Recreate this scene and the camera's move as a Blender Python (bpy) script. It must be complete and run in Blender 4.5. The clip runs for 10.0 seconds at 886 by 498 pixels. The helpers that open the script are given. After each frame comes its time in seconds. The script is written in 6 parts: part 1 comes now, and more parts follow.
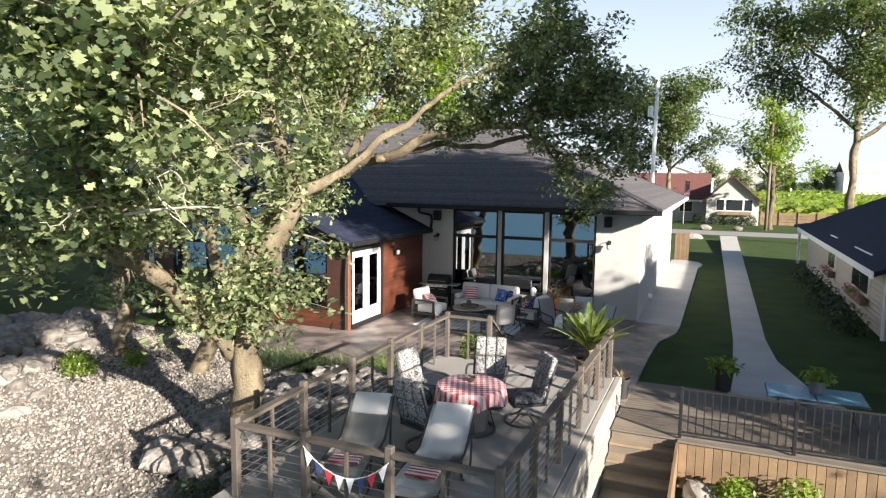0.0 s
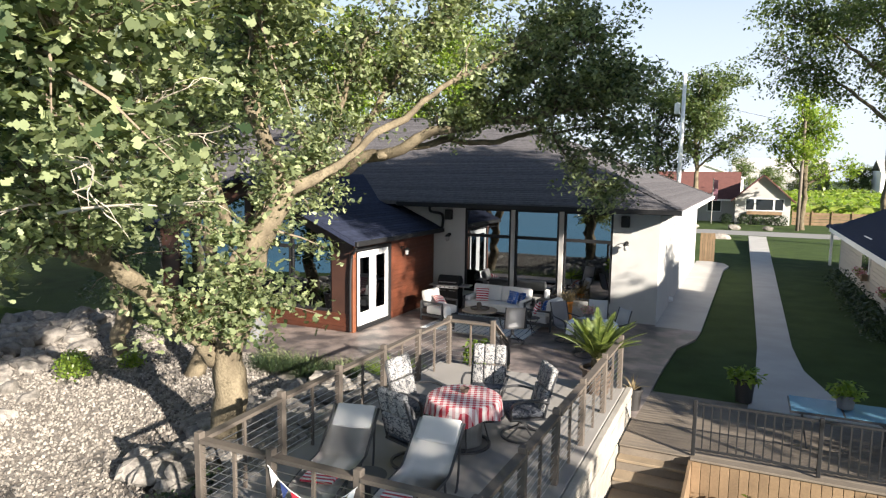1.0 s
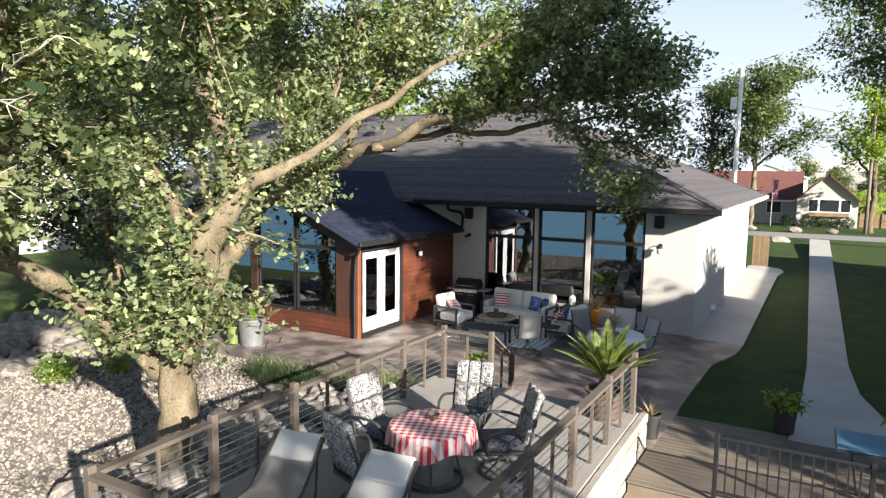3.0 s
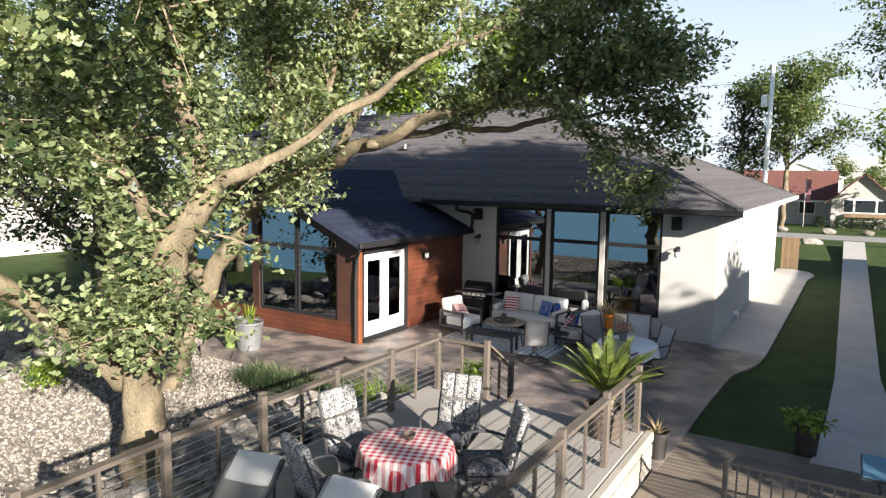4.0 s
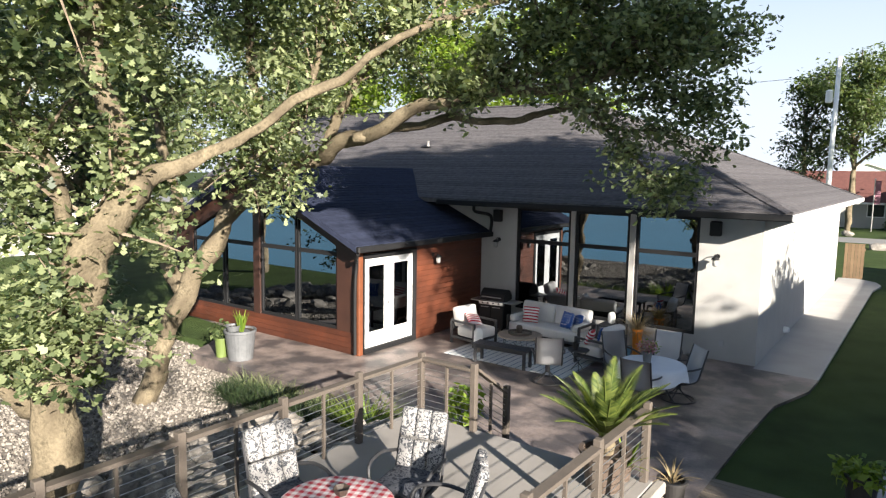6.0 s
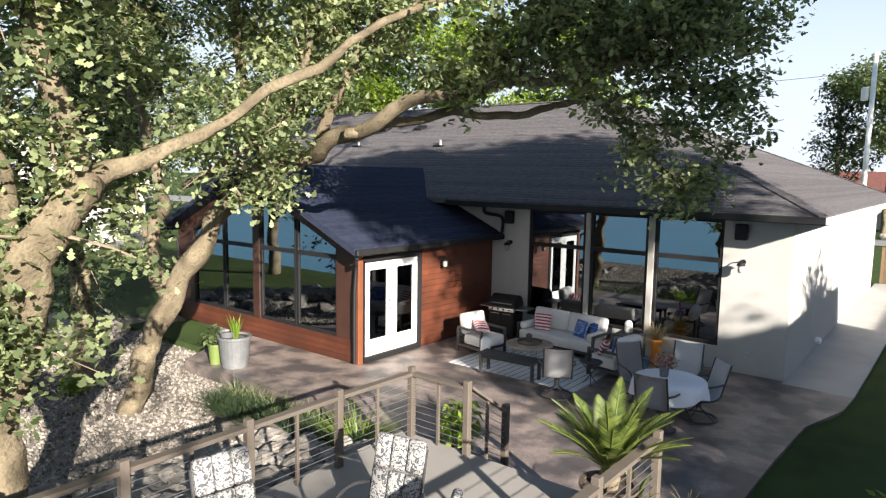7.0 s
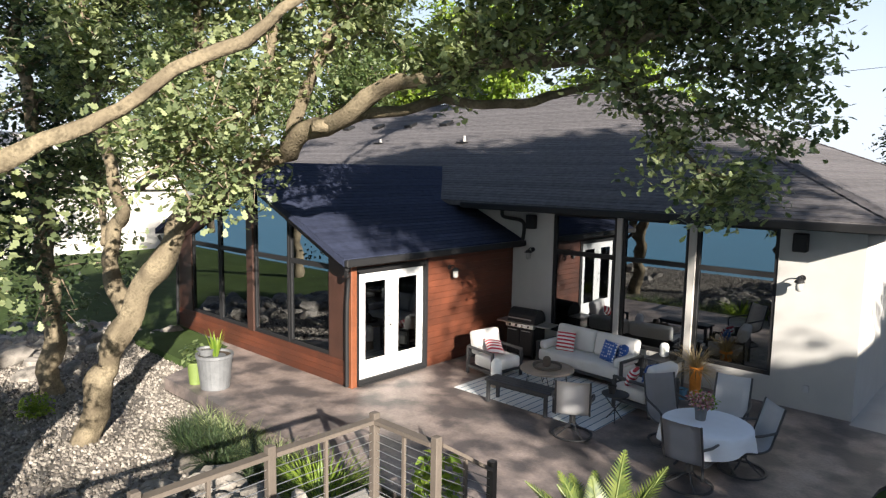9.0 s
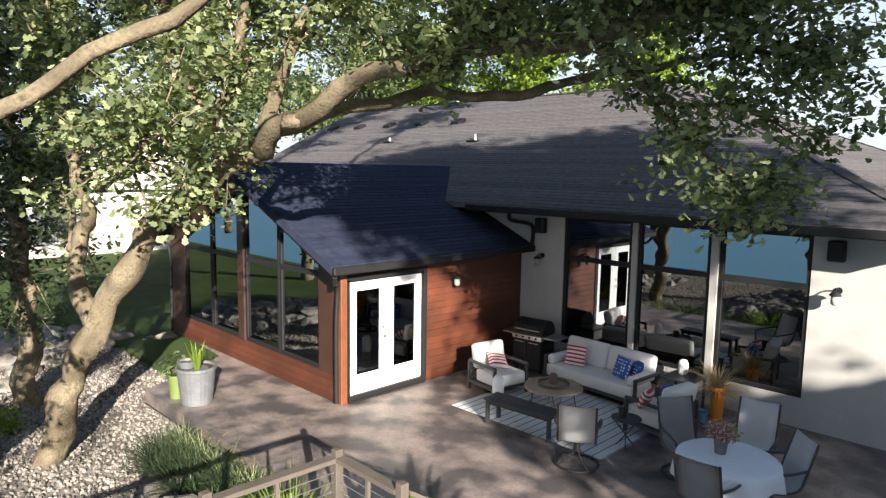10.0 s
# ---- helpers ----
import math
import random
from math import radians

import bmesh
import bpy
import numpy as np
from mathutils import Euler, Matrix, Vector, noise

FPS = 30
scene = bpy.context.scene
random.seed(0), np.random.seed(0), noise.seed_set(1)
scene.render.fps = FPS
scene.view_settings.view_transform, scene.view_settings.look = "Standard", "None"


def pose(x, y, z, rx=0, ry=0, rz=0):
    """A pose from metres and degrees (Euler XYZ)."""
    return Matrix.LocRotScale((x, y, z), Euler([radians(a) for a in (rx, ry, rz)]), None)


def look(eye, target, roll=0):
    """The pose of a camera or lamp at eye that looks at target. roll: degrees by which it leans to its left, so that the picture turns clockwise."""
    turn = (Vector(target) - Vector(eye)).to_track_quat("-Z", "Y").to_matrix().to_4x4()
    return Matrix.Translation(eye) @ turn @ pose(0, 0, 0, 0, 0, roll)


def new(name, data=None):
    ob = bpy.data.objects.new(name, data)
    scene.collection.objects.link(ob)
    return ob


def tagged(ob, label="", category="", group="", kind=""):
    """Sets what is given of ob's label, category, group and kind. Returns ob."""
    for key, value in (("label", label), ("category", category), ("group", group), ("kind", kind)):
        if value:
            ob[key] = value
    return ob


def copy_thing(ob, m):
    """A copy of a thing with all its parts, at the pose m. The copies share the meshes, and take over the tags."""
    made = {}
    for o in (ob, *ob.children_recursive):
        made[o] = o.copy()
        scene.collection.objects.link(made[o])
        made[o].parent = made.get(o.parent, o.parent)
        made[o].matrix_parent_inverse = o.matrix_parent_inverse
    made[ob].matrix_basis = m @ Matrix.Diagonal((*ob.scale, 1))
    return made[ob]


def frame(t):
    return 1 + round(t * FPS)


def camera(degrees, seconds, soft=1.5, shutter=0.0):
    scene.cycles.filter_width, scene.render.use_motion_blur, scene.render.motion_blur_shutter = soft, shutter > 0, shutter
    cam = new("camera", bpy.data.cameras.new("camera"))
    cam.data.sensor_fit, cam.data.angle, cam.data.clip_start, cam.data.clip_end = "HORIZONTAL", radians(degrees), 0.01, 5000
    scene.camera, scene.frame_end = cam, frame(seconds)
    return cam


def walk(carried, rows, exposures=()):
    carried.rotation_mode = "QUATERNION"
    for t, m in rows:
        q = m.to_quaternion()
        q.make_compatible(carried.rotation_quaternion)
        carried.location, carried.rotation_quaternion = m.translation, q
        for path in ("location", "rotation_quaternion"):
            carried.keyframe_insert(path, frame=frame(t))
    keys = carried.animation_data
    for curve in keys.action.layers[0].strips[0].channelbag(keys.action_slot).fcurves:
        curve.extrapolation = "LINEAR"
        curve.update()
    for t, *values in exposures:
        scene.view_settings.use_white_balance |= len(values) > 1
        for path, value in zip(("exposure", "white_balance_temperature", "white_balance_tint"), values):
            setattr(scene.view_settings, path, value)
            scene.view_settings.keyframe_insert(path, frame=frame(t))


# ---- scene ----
cam = camera(68.0, 10.0, 1.25)
PATH = [
    (0, (9.610, -21.294, 4.500), (5.8126, -12.1103, 3.3848), 0.80),
    (0.5, (9.709, -20.880, 4.489), (5.7264, -11.7765, 3.3625), 0.80),
    (1, (9.805, -20.464, 4.469), (5.6448, -11.4418, 3.3331), 0.80),
    (1.5, (9.900, -20.041, 4.437), (5.5639, -11.1019, 3.2976), 0.80),
    (2, (9.994, -19.608, 4.398), (5.4801, -10.7575, 3.2598), 0.80),
    (2.5, (10.083, -19.168, 4.364), (5.3902, -10.4113, 3.2273), 0.80),
    (4, (10.310, -17.812, 4.321), (5.0816, -9.3649, 3.1766), 0.79),
    (4.5, (10.361, -17.374, 4.313), (4.9624, -9.0349, 3.1663), 0.80),
    (5, (10.393, -16.933, 4.306), (4.8301, -8.7027, 3.1557), 0.83),
    (5.5, (10.393, -16.475, 4.295), (4.6711, -8.3553, 3.1421), 0.88),
    (7, (10.210, -15.053, 4.240), (4.0335, -7.2723, 3.0971), 0.97),
    (7.5, (10.121, -14.575, 4.245), (3.7961, -6.9156, 3.0937), 0.96),
    (8, (10.021, -14.092, 4.259), (3.5494, -6.5576, 3.0949), 0.94),
    (8.5, (9.906, -13.595, 4.272), (3.2912, -6.1881, 3.0965), 0.92),
    (9, (9.770, -13.081, 4.282), (3.0164, -5.8023, 3.0979), 0.90),
    (9.5, (9.615, -12.550, 4.291), (2.7250, -5.4017, 3.1001), 0.90),
    (10, (9.451, -12.003, 4.298), (2.4216, -4.9912, 3.1032), 0.90),
]
walk(cam, [(t, look(eye, target, roll)) for t, eye, target, roll in PATH])

# ---- light ----
SUN_EL, SUN_AZ = radians(19.4), radians(-28.5)  # towards the sun, from +x
sun_way = Vector((math.cos(SUN_AZ) * math.cos(SUN_EL), math.sin(SUN_AZ) * math.cos(SUN_EL), math.sin(SUN_EL)))
world = bpy.data.worlds.new("world")
scene.world = world
world.use_nodes = True
wn = world.node_tree.nodes
sky = wn.new("ShaderNodeTexSky")
sky.sky_type, sky.sun_disc, sky.sun_elevation, sky.sun_rotation = "NISHITA", False, SUN_EL, math.pi / 2 - SUN_AZ
sky.dust_density, sky.ozone_density, sky.air_density = 1.0, 3.0, 1.0
haze = wn.new("ShaderNodeMix")
haze.data_type = "RGBA"
# white summer haze that thins out from the horizon to a third of the way up
up = wn.new("ShaderNodeSeparateXYZ")
thin = wn.new("ShaderNodeMapRange")
thin.interpolation_type = "SMOOTHSTEP"
thin.inputs["From Min"].default_value, thin.inputs["From Max"].default_value = 0.02, 0.55
thin.inputs["To Min"].default_value, thin.inputs["To Max"].default_value = 0.92, 0.05
world.node_tree.links.new(wn.new("ShaderNodeTexCoord").outputs["Generated"], up.inputs[0])
world.node_tree.links.new(up.outputs["Z"], thin.inputs["Value"])
world.node_tree.links.new(thin.outputs[0], haze.inputs["Factor"])
haze.inputs[7].default_value = (5.2, 5.7, 6.5, 1)
world.node_tree.links.new(sky.outputs[0], haze.inputs[6])
world.node_tree.links.new(haze.outputs[2], wn["Background"].inputs[0])
wn["Background"].inputs[1].default_value = 0.05
sun = new("sun", bpy.data.lights.new("sun", "SUN"))
sun.data.energy, sun.data.angle, sun.data.color = 5.0, radians(0.6), (1.0, 0.92, 0.81)
sun.matrix_world = look(sun_way * 80, (0, 0, 0))
scene.view_settings.exposure = 1.92

# ---- materials ----
def mat(name, col, rough=0.7, var=0.15, scale=6.0, fine=60.0, bump=0.0, metal=0.0, spec=0.5, stain=None, stain_scale=0.8, stain_amt=0.5, stain_top=0.68):
    """Base colour with coarse stains, fine grain and a little relief."""
    m = bpy.data.materials.new(name)
    m.use_nodes = True
    nt = m.node_tree
    n, l = nt.nodes, nt.links
    b = n["Principled BSDF"]
    b.inputs["Roughness"].default_value, b.inputs["Metallic"].default_value = rough, metal
    b.inputs["Specular IOR Level"].default_value = spec
    tc = n.new("ShaderNodeTexCoord")
    info = n.new("ShaderNodeObjectInfo")
    a = n.new("ShaderNodeTexNoise")
    a.inputs["Scale"].default_value, a.inputs["Detail"].default_value = scale, 5
    f = n.new("ShaderNodeTexNoise")
    f.inputs["Scale"].default_value, f.inputs["Detail"].default_value = fine, 3
    l.new(tc.outputs["Object"], a.inputs["Vector"])
    l.new(tc.outputs["Object"], f.inputs["Vector"])
    mx = n.new("ShaderNodeMath")
    mx.operation = "MULTIPLY_ADD"
    l.new(f.outputs[0], mx.inputs[0])
    mx.inputs[1].default_value = 0.6
    l.new(a.outputs[0], mx.inputs[2])
    mr = n.new("ShaderNodeMapRange")
    mr.inputs["From Min"].default_value, mr.inputs["From Max"].default_value = 0.5, 1.1
    mr.inputs["To Min"].default_value, mr.inputs["To Max"].default_value = 1 - var, 1 + var
    l.new(mx.outputs[0], mr.inputs["Value"])
    rnd = n.new("ShaderNodeMath")
    rnd.operation = "MULTIPLY_ADD"
    l.new(info.outputs["Random"], rnd.inputs[0])
    rnd.inputs[1].default_value, rnd.inputs[2].default_value = var, 1 - var / 2
    k = n.new("ShaderNodeMath")
    k.operation = "MULTIPLY"
    l.new(mr.outputs[0], k.inputs[0])
    l.new(rnd.outputs[0], k.inputs[1])
    cc = n.new("ShaderNodeMix")
    cc.data_type, cc.blend_type = "RGBA", "MULTIPLY"
    cc.inputs["Factor"].default_value = 1.0
    cc.inputs[6].default_value = (*col, 1)
    l.new(k.outputs[0], cc.inputs[7])
    out = cc.outputs[2]
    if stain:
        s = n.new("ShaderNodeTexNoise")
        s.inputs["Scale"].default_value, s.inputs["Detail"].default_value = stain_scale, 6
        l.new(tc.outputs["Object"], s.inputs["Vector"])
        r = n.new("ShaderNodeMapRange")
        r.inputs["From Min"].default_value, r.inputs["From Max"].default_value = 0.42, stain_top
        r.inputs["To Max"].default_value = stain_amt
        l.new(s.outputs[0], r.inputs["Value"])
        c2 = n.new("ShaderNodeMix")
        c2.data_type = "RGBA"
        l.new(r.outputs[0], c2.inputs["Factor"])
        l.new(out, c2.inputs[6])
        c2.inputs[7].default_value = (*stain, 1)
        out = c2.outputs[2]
    l.new(out, b.inputs["Base Color"])
    if bump:
        bp = n.new("ShaderNodeBump")
        bp.inputs["Strength"].default_value, bp.inputs["Distance"].default_value = min(1.0, bump), 0.02
        l.new(mx.outputs[0], bp.inputs["Height"])
        l.new(bp.outputs[0], b.inputs["Normal"])
    return m


def leaf_mat(name, dark, light, trans=0.45):
    m = bpy.data.materials.new(name)
    m.use_nodes = True
    n, l = m.node_tree.nodes, m.node_tree.links
    b = n["Principled BSDF"]
    g = n.new("ShaderNodeNewGeometry")
    r = n.new("ShaderNodeValToRGB")
    r.color_ramp.elements[0].color, r.color_ramp.elements[1].color = (*dark, 1), (*light, 1)
    l.new(g.outputs["Random Per Island"], r.inputs[0])
    l.new(r.outputs[0], b.inputs["Base Color"])
    b.inputs["Roughness"].default_value = 0.45
    b.inputs["Specular IOR Level"].default_value = 0.5
    t = n.new("ShaderNodeBsdfTranslucent")
    tint = n.new("ShaderNodeMix")
    tint.data_type, tint.blend_type = "RGBA", "MULTIPLY"
    tint.inputs["Factor"].default_value = 1.0
    l.new(r.outputs[0], tint.inputs[6])
    tint.inputs[7].default_value = (1.5, 1.5, 0.7, 1)
    l.new(tint.outputs[2], t.inputs[0])
    x = n.new("ShaderNodeMixShader")
    x.inputs[0].default_value = trans
    l.new(b.outputs[0], x.inputs[1])
    l.new(t.outputs[0], x.inputs[2])
    l.new(x.outputs[0], n["Material Output"].inputs[0])
    return m


def glass_mat(name, tint=(0.12, 0.13, 0.14), mirror=0.24):
    """Dark reflective glazing: clear glass in which a coating mirrors a part of the light."""
    m = bpy.data.materials.new(name)
    m.use_nodes = True
    n, l = m.node_tree.nodes, m.node_tree.links
    gl = n.new("ShaderNodeBsdfGlossy")
    gl.inputs["Roughness"].default_value = 0.015
    gl.inputs["Color"].default_value = (0.9, 0.95, 1.0, 1)
    tr = n.new("ShaderNodeBsdfTransparent")
    tr.inputs[0].default_value = (*tint, 1)
    lw = n.new("ShaderNodeFresnel")
    lw.inputs[0].default_value = 1.5
    ad = n.new("ShaderNodeMath")
    ad.operation, ad.use_clamp = "ADD", True
    l.new(lw.outputs[0], ad.inputs[0])
    ad.inputs[1].default_value = mirror
    x = n.new("ShaderNodeMixShader")
    l.new(ad.outputs[0], x.inputs[0])
    l.new(tr.outputs[0], x.inputs[1])
    l.new(gl.outputs[0], x.inputs[2])
    l.new(x.outputs[0], n["Material Output"].inputs[0])
    return m


M = {
    "stucco": mat("stucco", (0.39, 0.38, 0.365), 0.9, 0.07, 2.5, 140, 0.25, stain=(0.33, 0.32, 0.305), stain_amt=0.35),
    "shingle": mat("shingle", (0.100, 0.094, 0.098), 0.95, 0.3, 8, 90, 0.5, spec=0.08),
    # dark navy shingle: the sunroom roof's shade and sky blue are in the colour
    "shingle_navy": mat("shingle_navy", (0.023, 0.028, 0.050), 0.9, 0.3, 8, 90, 0.5, spec=0.12),
    "black": mat("black", (0.011, 0.011, 0.012), 0.6, 0.1, 5, 50, spec=0.3),
    "cedar": mat("cedar", (0.085, 0.025, 0.012), 0.5, 0.4, 2.2, 25, 0.15, stain=(0.040, 0.014, 0.008), stain_scale=1.6, stain_amt=0.6),
    "cedar_dark": mat("cedar_dark", (0.034, 0.014, 0.009), 0.55, 0.3, 2.2, 25, 0.15),
    # brighter cedar with the corner post's sunlit orange in its colour
    "cedar_lit": mat("cedar_lit", (0.13, 0.042, 0.018), 0.5, 0.3, 2.2, 25, 0.15),
    "white_door": mat("white_door", (0.80, 0.80, 0.79), 0.4, 0.04, 3, 60),
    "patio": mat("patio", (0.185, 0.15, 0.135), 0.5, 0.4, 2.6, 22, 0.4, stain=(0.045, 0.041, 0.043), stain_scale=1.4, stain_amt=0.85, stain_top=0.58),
    "concrete": mat("concrete", (0.38, 0.365, 0.345), 0.85, 0.1, 1.5, 90, 0.15, stain=(0.29, 0.275, 0.255), stain_amt=0.5),
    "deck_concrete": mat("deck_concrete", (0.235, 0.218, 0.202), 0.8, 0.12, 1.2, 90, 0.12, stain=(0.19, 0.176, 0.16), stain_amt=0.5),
    "wall_stone": mat("wall_stone", (0.29, 0.265, 0.23), 0.9, 0.18, 2.5, 30, 0.5, stain=(0.19, 0.17, 0.145), stain_scale=1.8, stain_amt=0.6),
    "post_wood": mat("post_wood", (0.085, 0.069, 0.056), 0.75, 0.22, 3, 45, 0.2),
    "steel": mat("steel", (0.42, 0.41, 0.39), 0.35, 0.1, 5, 60, metal=0.9),
    "grass": mat("grass", (0.036, 0.056, 0.018), 0.95, 0.4, 1.2, 120, 0.9, stain=(0.050, 0.074, 0.019), stain_scale=0.35, stain_amt=0.55, spec=0.1),
    "corn": mat("corn", (0.20, 0.24, 0.05), 0.9, 0.35, 0.6, 3, 1.0, spec=0.1),
    "soil": mat("soil", (0.055, 0.043, 0.033), 0.95, 0.3, 3, 40, 0.6, spec=0.1),
    "gravel": mat("gravel", (0.17, 0.15, 0.13), 0.9, 0.4, 5, 26, 1.0, spec=0.2),
    "rock": mat("rock", (0.19, 0.172, 0.152), 0.85, 0.55, 2.0, 18, 0.4, spec=0.3),
    "asphalt": mat("asphalt", (0.20, 0.195, 0.19), 0.9, 0.12, 0.5, 40, 0.2),
    "bark": mat("bark", (0.17, 0.14, 0.095), 0.95, 0.5, 7, 28, 1.0, spec=0.08, stain=(0.075, 0.06, 0.042), stain_scale=3.5, stain_amt=0.85),
    "twig": mat("twig", (0.17, 0.135, 0.10), 0.9, 0.25, 5, 30, 0.3, spec=0.1),
    "deadwood": mat("deadwood", (0.36, 0.32, 0.26), 0.9, 0.2, 5, 30, 0.3, spec=0.1),
    "leaf": leaf_mat("leaf", (0.028, 0.052, 0.02), (0.32, 0.36, 0.19), 0.4),
    "leaf_far": leaf_mat("leaf_far", (0.05, 0.08, 0.03), (0.15, 0.19, 0.08)),
    "leaf_bright": leaf_mat("leaf_bright", (0.09, 0.16, 0.02), (0.24, 0.31, 0.05)),
    "leaf_dark": leaf_mat("leaf_dark", (0.015, 0.03, 0.014), (0.05, 0.075, 0.03), 0.25),
    "glass": glass_mat("glass"),
    "door_glass": glass_mat("door_glass", (0.05, 0.055, 0.06), 0.04),
    # tread wood lightened to a sunlit tan; the sun is in the colour
    "stair_wood_lit": mat("stair_wood_lit", (0.23, 0.175, 0.115), 0.8, 0.25, 2, 40, 0.2, stain=(0.12, 0.09, 0.06), stain_scale=2.5, stain_amt=0.6),
    "wood_deck": mat("wood_deck", (0.135, 0.11, 0.085), 0.8, 0.25, 2, 40, 0.2),
    "fence_wood": mat("fence_wood", (0.165, 0.108, 0.06), 0.75, 0.3, 2, 40, 0.2),
    "siding": mat("siding", (0.42, 0.385, 0.34), 0.7, 0.05, 3, 50),
    "siding_white": mat("siding_white", (0.38, 0.365, 0.345), 0.7, 0.05, 3, 50),
    "roof_red": mat("roof_red", (0.11, 0.042, 0.035), 0.9, 0.2, 3, 50, 0.3),
    "white": mat("white", (0.78, 0.77, 0.75), 0.5, 0.04, 3, 60),
    "water": mat("water", (0.07, 0.21, 0.31), 0.35, 0.1, 0.05, 0.6, 0.0, spec=0.15),
    "flag_cloth": mat("flag_cloth", (0.28, 0.13, 0.17), 0.9, 0.1, 3, 40),
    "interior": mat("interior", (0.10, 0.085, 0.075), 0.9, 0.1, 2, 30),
}

# ---- helpers for meshes ----
def link(name, bm, material, parent=None, label="", smooth=False):
    me = bpy.data.meshes.new(name)
    bm.to_mesh(me)
    bm.free()
    for mm in material if isinstance(material, (list, tuple)) else (material,):
        me.materials.append(mm)
    if smooth:
        me.polygons.foreach_set("use_smooth", [True] * len(me.polygons))
    ob = new(name, me)
    if parent:
        ob.parent = parent
    if label:
        ob["label"] = label
    return ob


def part(name, bm, material, parent, label="", smooth=False):
    return link(name, bm, material, parent, label, smooth)


def thing(name, label, category, m=None, group="", kind=""):
    ob = tagged(new(name), label, category, group, kind)
    if m is not None:
        ob.matrix_basis = m
    return ob


def box(x0, x1, y0, y1, z0, z1, bevel=0.0, bm=None, seg=1):
    own = bmesh.new()
    bmesh.ops.create_cube(own, size=1)
    for v in own.verts:
        v.co = Vector((x0 + (v.co.x + 0.5) * (x1 - x0), y0 + (v.co.y + 0.5) * (y1 - y0), z0 + (v.co.z + 0.5) * (z1 - z0)))
    if bevel:
        bmesh.ops.bevel(own, geom=own.edges[:], offset=bevel, segments=seg, affect="EDGES", profile=0.5)
    return join(bm, own)


def join(bm, own, m=None):
    """Adds own to bm, or gives own back where there is no bm."""
    if m is not None:
        own.transform(m)
    if bm is None:
        return own
    me = bpy.data.meshes.new("tmp")
    own.to_mesh(me)
    own.free()
    bm.from_mesh(me)
    bpy.data.meshes.remove(me)
    return bm


def prism(pts, z0, z1, bm=None, m=None):
    """A plan outline, counter-clockwise, raised from z0 to z1."""
    own = bmesh.new()
    lo = [own.verts.new((*p, z0)) for p in pts]
    hi = [own.verts.new((*p, z1)) for p in pts]
    own.faces.new(lo[::-1])
    own.faces.new(hi)
    for i in range(len(pts)):
        j = (i + 1) % len(pts)
        own.faces.new((lo[i], lo[j], hi[j], hi[i]))
    return join(bm, own, m)


def lathe(profile, n=20, bm=None, m=None, cap=True):
    own = bmesh.new()
    rings = [[own.verts.new((r * math.cos(2 * math.pi * i / n), r * math.sin(2 * math.pi * i / n), z)) for i in range(n)] for r, z in profile]
    for a, b in zip(rings, rings[1:]):
        for i in range(n):
            own.faces.new((a[i], a[(i + 1) % n], b[(i + 1) % n], b[i]))
    if cap:
        own.faces.new(rings[0][::-1])
        own.faces.new(rings[-1])
    return join(bm, own, m)


def tube(pts, radii, n=8, bm=None, rough=0.0):
    """A round bar along points; radii one for all or one each."""
    own = bmesh.new()
    pts = [Vector(p) for p in pts]
    radii = radii if isinstance(radii, (list, tuple)) else [radii] * len(pts)
    prev, side = None, Vector((1, 0, 0))
    for i, p in enumerate(pts):
        d = (pts[min(i + 1, len(pts) - 1)] - pts[max(i - 1, 0)]).normalized()
        side = side - d * side.dot(d)
        if side.length < 1e-3:
            side = d.orthogonal()
        side.normalize()
        up = d.cross(side)
        ring = []
        for k in range(n):
            a = 2 * math.pi * k / n
            w = radii[i] * (1 + rough * noise.noise(p * 1.7 + Vector((math.cos(a), math.sin(a), 0)) * 1.3))
            ring.append(own.verts.new(p + (side * math.cos(a) + up * math.sin(a)) * w))
        if prev:
            for k in range(n):
                own.faces.new((prev[k], prev[(k + 1) % n], ring[(k + 1) % n], ring[k]))
        else:
            own.faces.new(ring[::-1])
        prev = ring
    own.faces.new(prev)
    return join(bm, own)


def smooth_path(pts, steps=5):
    """Catmull-Rom through points (any length of tuple)."""
    v = [np.array(p, float) for p in pts]
    v = [2 * v[0] - v[1], *v, 2 * v[-1] - v[-2]]
    out = []
    for i in range(1, len(v) - 2):
        for s in range(steps):
            t = s / steps
            a, b, c, d = v[i - 1 : i + 3]
            out.append(0.5 * (2 * b + (c - a) * t + (2 * a - 5 * b + 4 * c - d) * t * t + (3 * b - a - 3 * c + d) * t**3))
    return out + [v[-2]]


def slab(name, pts, z0, z1, material, label, category, kind="structure"):
    return tagged(link(name, prism(pts, z0, z1), material), label, category, "", kind)


# ---- ground ----
def ground_z(x, y):
    def ramp(v, a, b):
        return max(0.0, min(1.0, (v - a) / (b - a)))
    z = -0.06 - 0.55 * ramp(y, 15, 45)
    if y < -6.5:
        left = -0.32 - 1.9 * ramp(-y, 17.0, 22)
        right = (-0.85 - 1.2 * ramp(-y, 11, 20) if x > 9.23 else -2.3) if y < -9.55 else -0.25
        z = left if x < 4.3 else (right if x > 8.0 else -0.5 - 1.4 * ramp(-y, 15.6, 20))
    if 8.0 < x < 9.23 and y < -13:
        z = -0.85 - 1.2 * ramp(-y, 11, 20)
    if y < -16.5:
        z = -0.95 - 1.3 * ramp(-y, 16.5, 22)
    if x < -7:
        z = min(z, -0.06) - 0.25 * ramp(-x, 7, 12)
    z -= 0.9 * ramp(-y, 20, 27)
    z -= 6.0 * ramp(-y, 27, 33)
    return z


